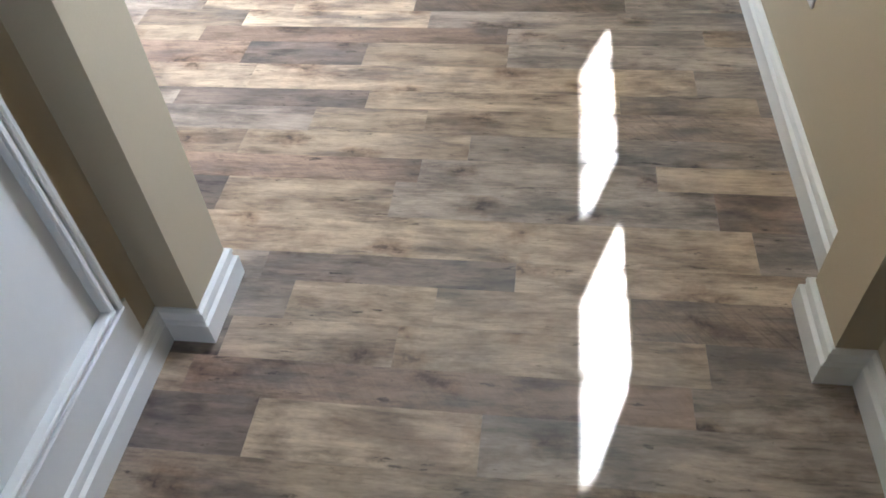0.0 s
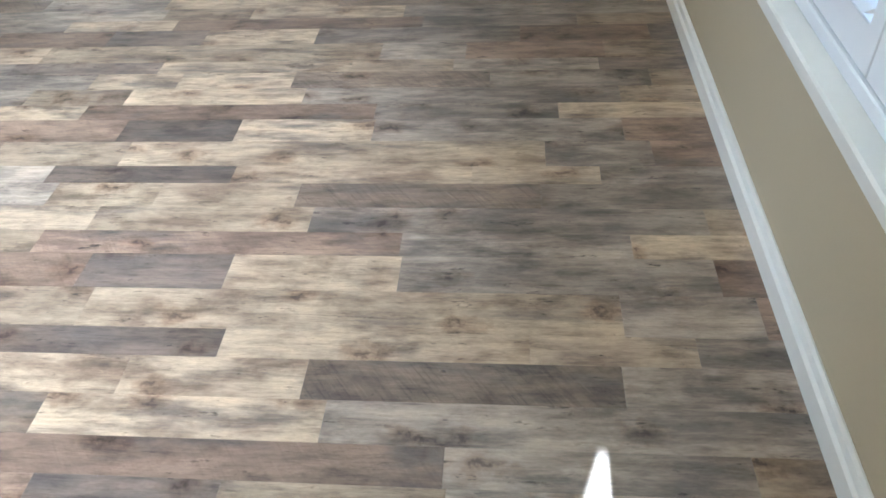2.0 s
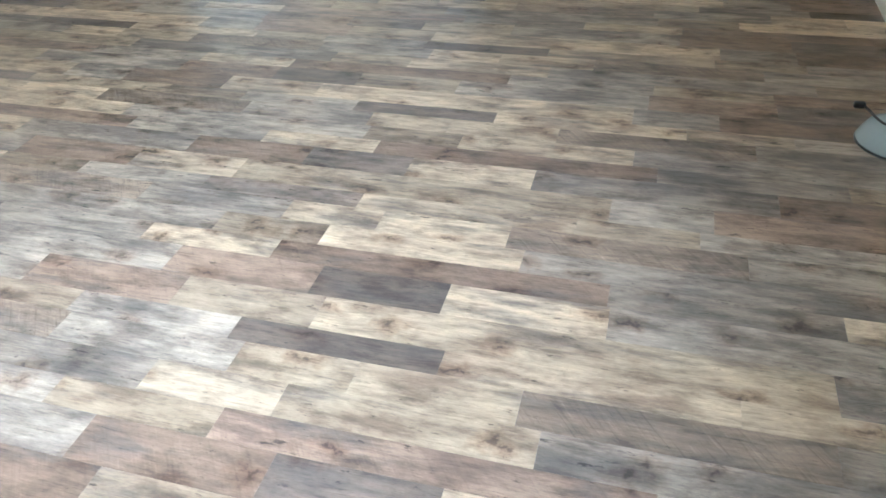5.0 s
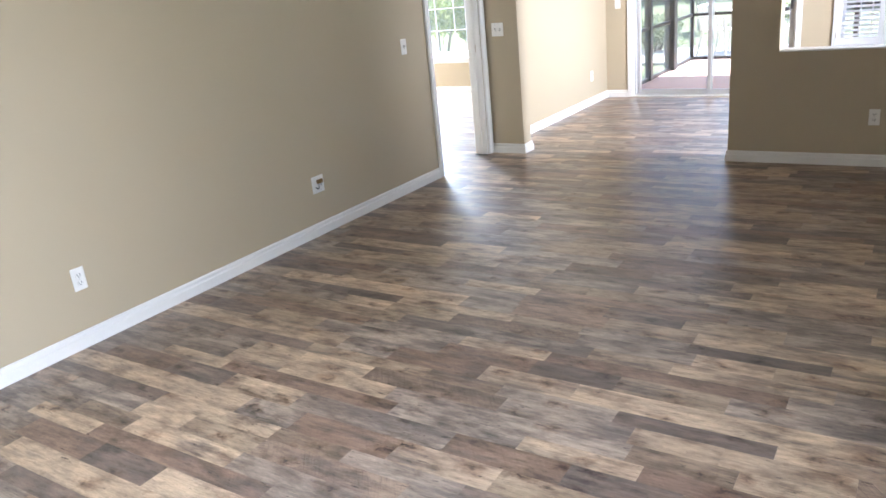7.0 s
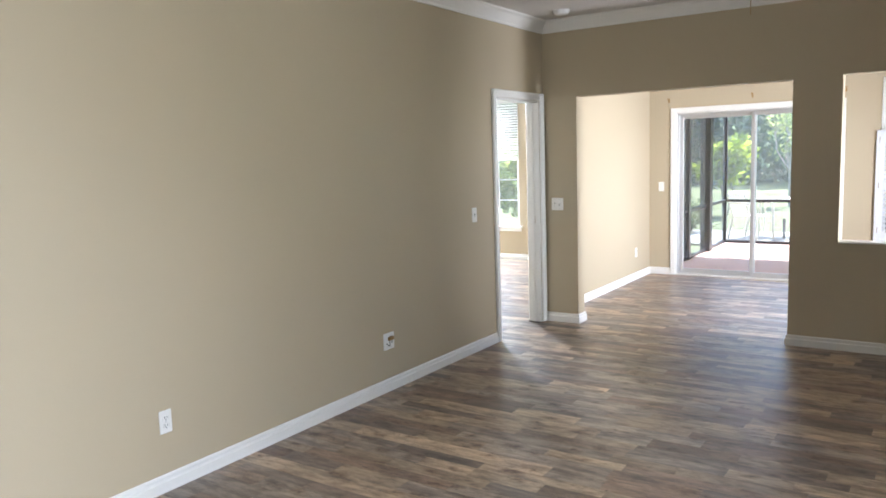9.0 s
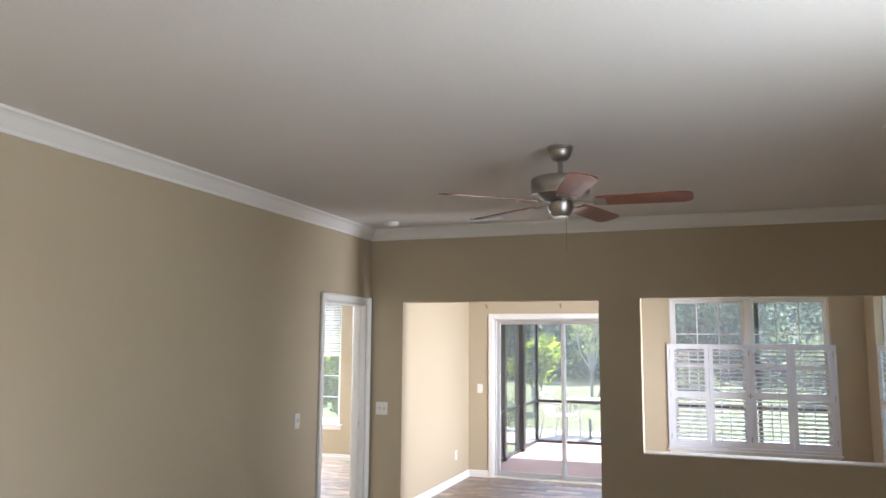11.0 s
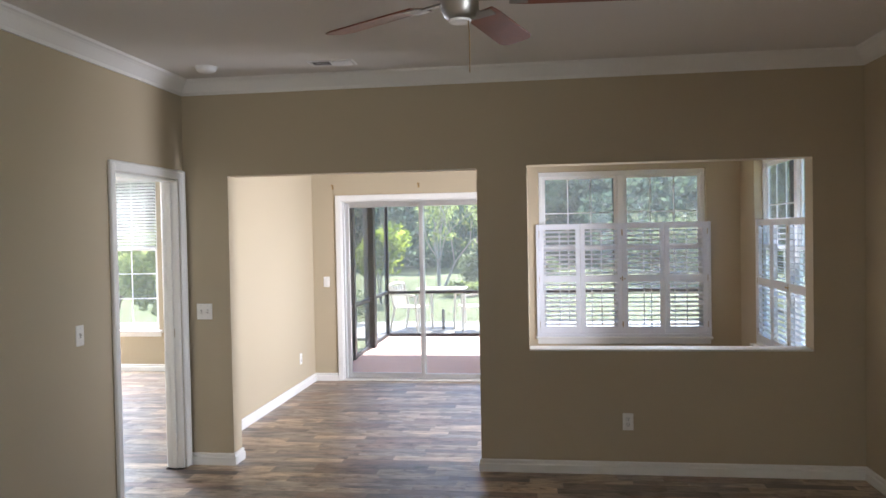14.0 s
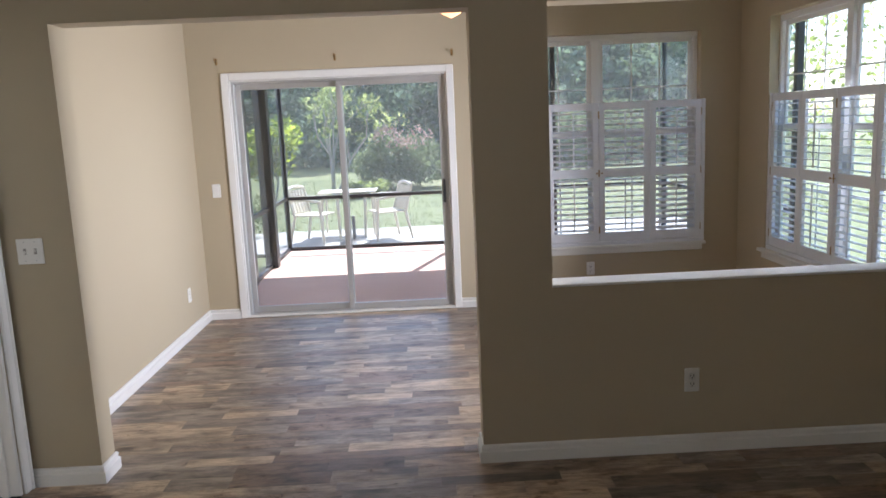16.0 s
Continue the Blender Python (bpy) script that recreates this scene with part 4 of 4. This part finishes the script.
for row in ((PX0 - 0.001, PX0 + 0.001, SY + T, PY1, 0, 2.75), (PX0, PX1, PY1 - 0.001, PY1 + 0.001, 0, 2.75), (PX1 - 0.001, PX1 + 0.001, SY + T, PY1, 0, 2.75)):
    part("mesh_panel", boxes(row), SCREEN_SIDE if row[1] - row[0] < 0.01 else SCREEN, cage)


def resin_chair(m):
    """A moulded stacking garden chair: seat, slatted back, arms, four legs."""
    top = tagged(empty("garden_chair", m), "cream moulded plastic garden armchair on the patio", "chair", group="patio chairs")
    bm = bmesh.new()
    box(bm, -0.23, 0.23, -0.22, 0.22, 0.40, 0.425, bevel=0.01)
    part("seat", bm, RESIN, top)
    for x in (-0.16, -0.08, 0.0, 0.08, 0.16):
        s = part("back_slat", boxes((x - 0.03, x + 0.03, -0.007, 0.007, 0, 0.36), bevel=0.004), RESIN, top)
        s.matrix_local = pose(0, 0.22, 0.43, -14)
    bm = bmesh.new()
    for i in range(9):
        a = -0.24 + 0.06 * i
        if i < 8:
            tube(bm, (a, 0.31, 0.79 + 0.035 * (1 - (a / 0.24) ** 2)), (a + 0.06, 0.31, 0.79 + 0.035 * (1 - ((a + 0.06) / 0.24) ** 2)), 0.024, sides=8)
    part("top_rail", bm, RESIN, top)
    for sx in (-1, 1):
        part("back_post", tube(bmesh.new(), (0.235 * sx, 0.21, 0.40), (0.24 * sx, 0.31, 0.79), 0.02), RESIN, top)
        part("arm", tube(tube(bmesh.new(), (0.245 * sx, 0.29, 0.64), (0.28 * sx, 0.0, 0.65), 0.02), (0.28 * sx, 0.0, 0.65), (0.27 * sx, -0.24, 0.62), 0.02), RESIN, top)
        part("leg", tube(bmesh.new(), (0.27 * sx, -0.24, 0.63), (0.25 * sx, -0.27, 0.0), 0.026, 0.02), RESIN, top)
        part("leg", tube(bmesh.new(), (0.23 * sx, 0.2, 0.42), (0.26 * sx, 0.29, 0.0), 0.026, 0.02), RESIN, top)
    return top


resin_chair(pose(-3.55, 15.7, -0.07, 0, 0, 68))
resin_chair(pose(-2.48, 15.75, -0.07, 0, 0, -66))
ub = tagged(empty("umbrella_base", pose(-2.95, 15.35, -0.07)), "dark metal umbrella base on the patio", "umbrella base")
part("plate", lathe(bmesh.new(), [(0.22, 0), (0.22, 0.02), (0.17, 0.045), (0.05, 0.06)], sides=28), BRONZE, ub)
part("tube", tube(bmesh.new(), (0, 0, 0.05), (0, 0, 0.40), 0.026, sides=14), BRONZE, ub)
tb = tagged(empty("side_table", pose(-3.1, 16.35, -0.07)), "low white plastic patio table", "table")
part("tabletop", boxes((-0.45, 0.45, -0.3, 0.3, 0.672, 0.69), bevel=0.006), RESIN, tb)
for sx in (-1, 1):
    for sy in (-1, 1):
        part("leg", tube(bmesh.new(), (0.38 * sx, 0.24 * sy, 0.66), (0.40 * sx, 0.26 * sy, 0), 0.022, 0.016), RESIN, tb)


def leaves(count, where, size, flat=0.0, seed=1):
    """A mesh of loose leaf sprays. where(rng) gives a centre."""
    rng = np.random.default_rng(seed)
    verts, faces = [], []
    for i in range(count):
        c = np.array(where(rng))
        a = rng.normal(size=3)
        a /= np.linalg.norm(a)
        n = rng.normal(size=3)
        n[2] += flat
        b = np.cross(a, n)
        b /= np.linalg.norm(b)
        s = size * rng.uniform(0.6, 1.3)
        k = len(verts)
        verts += [tuple(c - a * s), tuple(c - b * s * 0.42 - a * s * 0.1), tuple(c + a * s), tuple(c + b * s * 0.42 + a * s * 0.1)]
        faces.append((k, k + 1, k + 2, k + 3))
    me = bpy.data.meshes.new("leaves")
    me.from_pydata(verts, [], faces)
    return me


def clumped(clumps):
    def where(rng):
        x, y, z, r = clumps[rng.integers(len(clumps))]
        d = rng.normal(size=3)
        d *= rng.uniform(0.35, 1.0) ** 0.5 / np.linalg.norm(d)
        return x + d[0] * r, y + d[1] * r, z + d[2] * r * 0.8
    return where


def tree(m, height, spread, material, count, leaf, seed, label, lean=0.2, stems=3, sparse=0.5):
    rng = random.Random(seed)
    top = tagged(empty("tree", m), label, "tree")
    bm, tips = bmesh.new(), []

    def grow(p, d, length, r, level):
        q = p + d * length
        tube(bm, p, q, r, r * 0.68, sides=7, caps=False)
        if level == 0 or length < 0.12:
            tips.append(q)
            return
        for _ in range(rng.choice((2, 3))):
            e = (d + Vector((rng.uniform(-1, 1), rng.uniform(-1, 1), rng.uniform(-0.15, 0.75))) * 0.75).normalized()
            grow(q, e, length * rng.uniform(0.62, 0.85), r * 0.62, level - 1)
        if level <= 2:
            tips.append(q)
    for s in range(stems):
        a = 2 * math.pi * (s + rng.random() * 0.4) / stems
        grow(Vector((0.06 * math.cos(a), 0.06 * math.sin(a), 0)), Vector((lean * math.cos(a), lean * math.sin(a), 1)).normalized(), height * 0.32, 0.015 * height, 3)
    part("trunk", bm, PALE_BARK, top)
    crown = new("crown", leaves(count, clumped([(p.x, p.y, p.z, spread * rng.uniform(0.5, 1.0)) for p in tips]), leaf, 0.6, seed))
    crown.data.materials.append(material)
    crown.parent = top
    return top


tree(pose(-4.2, 24.0, GZ, 0, 9, 0), 3.0, 0.32, LEAF_T, 1000, 0.07, 5, "slender multi-stemmed young tree with sparse pale leaves", 0.28, 3)
tree(pose(-5.25, 21.0, GZ), 1.9, 0.42, LEAF_Y, 3600, 0.09, 8, "bright yellow-green leafy small tree beyond the porch", 0.2, 3)


def bush(name, m, rx, ry, rz, material, count, leaf, seed, label, flowers=0):
    top = tagged(empty(name, m), label, "bush")
    rng = np.random.default_rng(seed)
    lumps = []
    for _ in range(26):
        a, u = rng.uniform(0, 6.28), rng.uniform(0.1, 0.8)
        k = rng.uniform(0.3, 0.85)
        lumps.append((rx * k * math.cos(a), ry * k * math.sin(a), rz * (0.25 + 0.65 * u), rng.uniform(0.28, 0.45) * min(rx, rz)))
    crown = new("foliage", leaves(count, clumped(lumps), leaf, 0.3, seed))
    crown.data.materials.append(material)
    crown.parent = top
    bm = bmesh.new()
    for i in range(6):
        a = i * 1.05
        tube(bm, (0.1 * math.cos(a), 0.1 * math.sin(a), 0), (rx * 0.5 * math.cos(a), ry * 0.5 * math.sin(a), rz * 0.6), 0.03, 0.012, sides=6)
    part("stem", bm, BARK, top)
    if flowers:
        high = [(x, y, z + r * 0.75, r * 0.6) for x, y, z, r in lumps if z > rz * 0.5]
        fl = new("blossom", leaves(flowers, clumped(high), leaf * 0.8, 0.3, seed + 1))
        fl.data.materials.append(FLOWER)
        fl.parent = top
        tagged(fl, "pink blossom over the top of the bush")
    return top


bush("hedge", pose(-2.45, 25.5, GZ), 1.45, 1.0, 1.55, LEAF_H, 6500, 0.075, 21, "large rounded hedge bush topped with pink blossom", 600)
bush("hedge", pose(3.4, 27.5, GZ), 2.2, 1.4, 2.2, LEAF_H, 6000, 0.10, 22, "large green hedge bush at the lawn's edge")
bush("shrub", pose(-3.35, 23.2, GZ), 0.6, 0.5, 0.40, LEAF_T, 1800, 0.07, 23, "low pale-green shrub below the young tree")
bush("shrub", pose(-5.0, 16.6, GZ), 0.6, 0.5, 0.75, LEAF_H, 1600, 0.05, 24, "low green shrub beside the patio")
for i, (x, y, s) in enumerate(((-7.4, 14.6, 1.0), (-6.2, 15.0, 0.9), (-9.0, 15.2, 1.1))):
    bush("shrub", pose(x, y, GZ), 1.0 * s, 0.8 * s, 2.2 * s, LEAF_T, 3200, 0.07, 40 + i, "leafy green shrub outside the bedroom window")

# far woods
rng = random.Random(3)
lumps = []
for i in range(120):
    x = rng.uniform(-45, 12)
    y = rng.uniform(36, 46)
    h = rng.uniform(5, 8)
    for k in range(7):
        lumps.append((x + rng.uniform(-2, 2), y + rng.uniform(-1.5, 1.5), h * (0.05 + 0.15 * k), rng.uniform(0.8, 1.7)))
woods = new("woods", leaves(190000, clumped(lumps), 0.17, 0.2, 9))
woods.data.materials.append(LEAF_D)
tagged(woods, "dark dense woods behind the lawn", "woods", kind="stuff")
deep = [(rng.uniform(-50, 13), rng.uniform(47, 52), rng.uniform(0.5, 7.5), 1.8) for _ in range(420)]
back = new("woods", leaves(50000, clumped(deep), 0.5, 0.2, 10))
back.data.materials.append(LEAF_D)
tagged(back, "dark depth of the woods behind the lawn", "woods", kind="stuff")
lumps = []
for i in range(26):
    y = rng.uniform(14, 40)
    h = rng.uniform(3.5, 6)
    for k in range(6):
        lumps.append((-19 + rng.uniform(-3, 3), y, h * (0.05 + 0.17 * k), rng.uniform(1.0, 2.0)))
side = new("woods", leaves(16000, clumped(lumps), 0.34, 0.2, 12))
side.data.materials.append(LEAF_D)
tagged(side, "green trees along the side of the lawn", "woods", kind="stuff")

lumps = []
for i in range(60):
    x, y, h = rng.uniform(9, 34), rng.uniform(31, 44), rng.uniform(6, 9)
    for k in range(7):
        lumps.append((x + rng.uniform(-2, 2), y + rng.uniform(-1.5, 1.5), h * (0.05 + 0.15 * k), rng.uniform(0.8, 1.8)))
corner = new("woods", leaves(8000, clumped(lumps), 0.17, 0.2, 14))
corner.data.materials.append(LEAF_T)
tagged(corner, "dense green trees past the corner of the lawn", "woods", kind="stuff")

# grass blades near the porch
rng_g = np.random.default_rng(4)
verts, faces = [], []
for i in range(26000):
    y = 16.5 + 14 * rng_g.random() ** 1.6
    x = rng_g.uniform(-9, 6)
    a, hgt, wd = rng_g.uniform(0, 6.28), rng_g.uniform(0.02, 0.045), 0.007
    dx, dy = math.cos(a) * wd, math.sin(a) * wd
    k = len(verts)
    verts += [(x - dx, y - dy, GZ), (x + dx, y + dy, GZ), (x + rng_g.uniform(-0.04, 0.04), y + rng_g.uniform(-0.04, 0.04), GZ + hgt)]
    faces.append((k, k + 1, k + 2))
me = bpy.data.meshes.new("grass")
me.from_pydata(verts, [], faces)
grass = new("grass", me)
me.materials.append(BLADE)
tagged(grass, "blades of sunlit lawn grass", "grass", kind="stuff")

# neighbouring house beyond the side windows
nb = tagged(empty("house", pose(14.0, -2.0, GZ)), "pale sided neighbouring house with a dark shingled roof", "house")
part("wall", boxes((0, 7, 0, 15, 0, 2.9)), SIDING, nb)
bm = bmesh.new()
pts = [(-0.5, -0.5, 2.85), (7.5, -0.5, 2.85), (3.5, -0.5, 4.0), (-0.5, 15.5, 2.85), (7.5, 15.5, 2.85), (3.5, 15.5, 4.0)]
v = [bm.verts.new(p) for p in pts]
for f in ((0, 1, 2), (5, 4, 3), (0, 2, 5, 3), (2, 1, 4, 5), (1, 0, 3, 4)):
    bm.faces.new([v[i] for i in f])
part("roof", bm, ROOFING, nb)
lap = None
for i in range(19):
    if lap is None:
        lap = part("siding_board", boxes((-0.022, -0.001, -0.01, 15.01, 0, 0.15)), SIDING, nb)
        lap.location = (0, 0, 0.02)
    else:
        o = new("siding_board", lap.data)
        o.parent, o.location = nb, (0, 0, 0.02 + 0.151 * i)
for y in (2.2, 6.4, 10.6):
    win = part("window", boxes((-0.06, -0.03, y, y + 0.06, 0.9, 2.2), (-0.06, -0.03, y + 0.94, y + 1.0, 0.9, 2.2), (-0.06, -0.03, y, y + 1, 0.84, 0.9), (-0.06, -0.03, y, y + 1, 2.2, 2.26), (-0.055, -0.03, y, y + 1, 1.53, 1.58)), VINYL, nb)
    part("pane", boxes((-0.045, -0.026, y + 0.06, y + 0.94, 0.9, 2.2)), DARKSLOT, win)

# ---- laminate floor: pieces laid in rows along x ----
floor = tagged(empty("floor"), "rustic multi-width brown and grey laminate plank floor", "floor", kind="structure")
DEPTH, CH, GAP = 0.008, 0.0003, 0.00005
# the print repeats every six rows: each row has its width and its run of pieces (length, print), shifted from repeat to repeat
ROWS = (
    (0.079, ((0.535, "dark"), (0.66, "cream"), (0.34, "tan"), (0.47, "grey"))),
    (0.121, ((1.21, "cream"), (0.29, "grey"), (0.46, "red"), (0.40, "tan"))),
    (0.118, ((0.41, "cream"), (0.72, "grey"), (0.44, "red"), (0.36, "dark"))),
    (0.085, ((0.93, "red"), (0.55, "grey"), (0.42, "cream"))),
    (0.098, ((0.98, "grey"), (0.34, "tan"), (0.58, "cream"))),
    (0.1015, ((0.385, "cream"), (0.64, "rough"), (0.50, "grey"), (0.30, "cream"))),
)
# where the first piece of each row type ends, and the drift from one repeat to the next
FIRST, ENDS, DRIFT = 2.272, (-0.425, 0.433, -0.064, -0.072, 0.667, -0.37), -0.147

def piece(w, l):
    x0, x1, y0, y1 = GAP, l - GAP, GAP, w - GAP
    v = [(x0, y0, -DEPTH), (x1, y0, -DEPTH), (x1, y1, -DEPTH), (x0, y1, -DEPTH), (x0, y0, -CH), (x1, y0, -CH), (x1, y1, -CH), (x0, y1, -CH),
         (x0 + CH, y0 + CH, 0), (x1 - CH, y0 + CH, 0), (x1 - CH, y1 - CH, 0), (x0 + CH, y1 - CH, 0)]
    f = [(0, 1, 5, 4), (1, 2, 6, 5), (2, 3, 7, 6), (3, 0, 4, 7), (4, 5, 9, 8), (5, 6, 10, 9), (6, 7, 11, 10), (7, 4, 8, 11), (8, 9, 10, 11)]
    return v, f


def spans(y):
    """What floor a row at y covers: x from, x to."""
    out = []
    if y < JY0 + 0.07:
        out.append((HX0, RX))
    elif y < JY1:
        out.append((JX0, JX1))
    else:
        out.append((LX if y < FY else LX - 0.01, RX))
    if DR[0] < y < DR[1]:
        out[-1] = (LX - 0.13, RX)
    if 5.8 < y:
        out.append((-8.2, LX - 0.13))
    return out


PERIOD = sum(w for w, _ in ROWS)
k = -6 * math.ceil((FIRST + 2.2) / PERIOD)
y = FIRST + PERIOD * (k // 6)
meshes, verts, faces, prints, count = {}, [], [], [], 0
names = list(PRINTS)
while y < BY:
    w, run = ROWS[k % 6]
    total = sum(l for l, _ in run)
    turn = k // 6
    phase = ENDS[k % 6] - run[0][0] + turn * DRIFT + (0.4 * math.sin(5.1 * turn + k % 6) if abs(turn) > 1 else 0.0)
    for a, b in spans(y + w / 2):
        if y < -2.2 or (y + w / 2 > SY + 0.02 and a > -5):
            continue
        x0 = phase + total * math.floor((a - phase) / total)
        i = 0
        while x0 < b - 0.001:
            l, tone = run[i % len(run)]
            i += 1
            lo, hi = max(a, x0), min(b, x0 + l)
            x0 += l
            if hi - lo < 0.002:
                continue
            if -2.3 < lo < RX and 0.30 < y < 4.6 and count < 300:
                key = (w, round(hi - lo, 3), tone)
                if key not in meshes:
                    v, f = piece(w, hi - lo)
                    meshes[key] = bpy.data.meshes.new("plank")
                    meshes[key].from_pydata(v, [], f)
                    meshes[key].materials.append(PRINTS[tone])
                o = new("plank", meshes[key])
                o.parent, o.location = floor, (lo, y, 0)
                count += 1
            else:
                v, f = piece(w, hi - lo)
                n0 = len(verts)
                verts += [(p[0] + lo, p[1] + y, p[2]) for p in v]
                faces += [tuple(j + n0 for j in q) for q in f]
                prints += [names.index(tone)] * len(f)
    y += w
    k += 1
me = bpy.data.meshes.new("planks")
me.from_pydata(verts, [], faces)
for name in names:
    me.materials.append(PRINTS[name])
me.polygons.foreach_set("material_index", prints)
rest = new("planks", me)
rest.parent = floor
tagged(rest, kind="stuff")
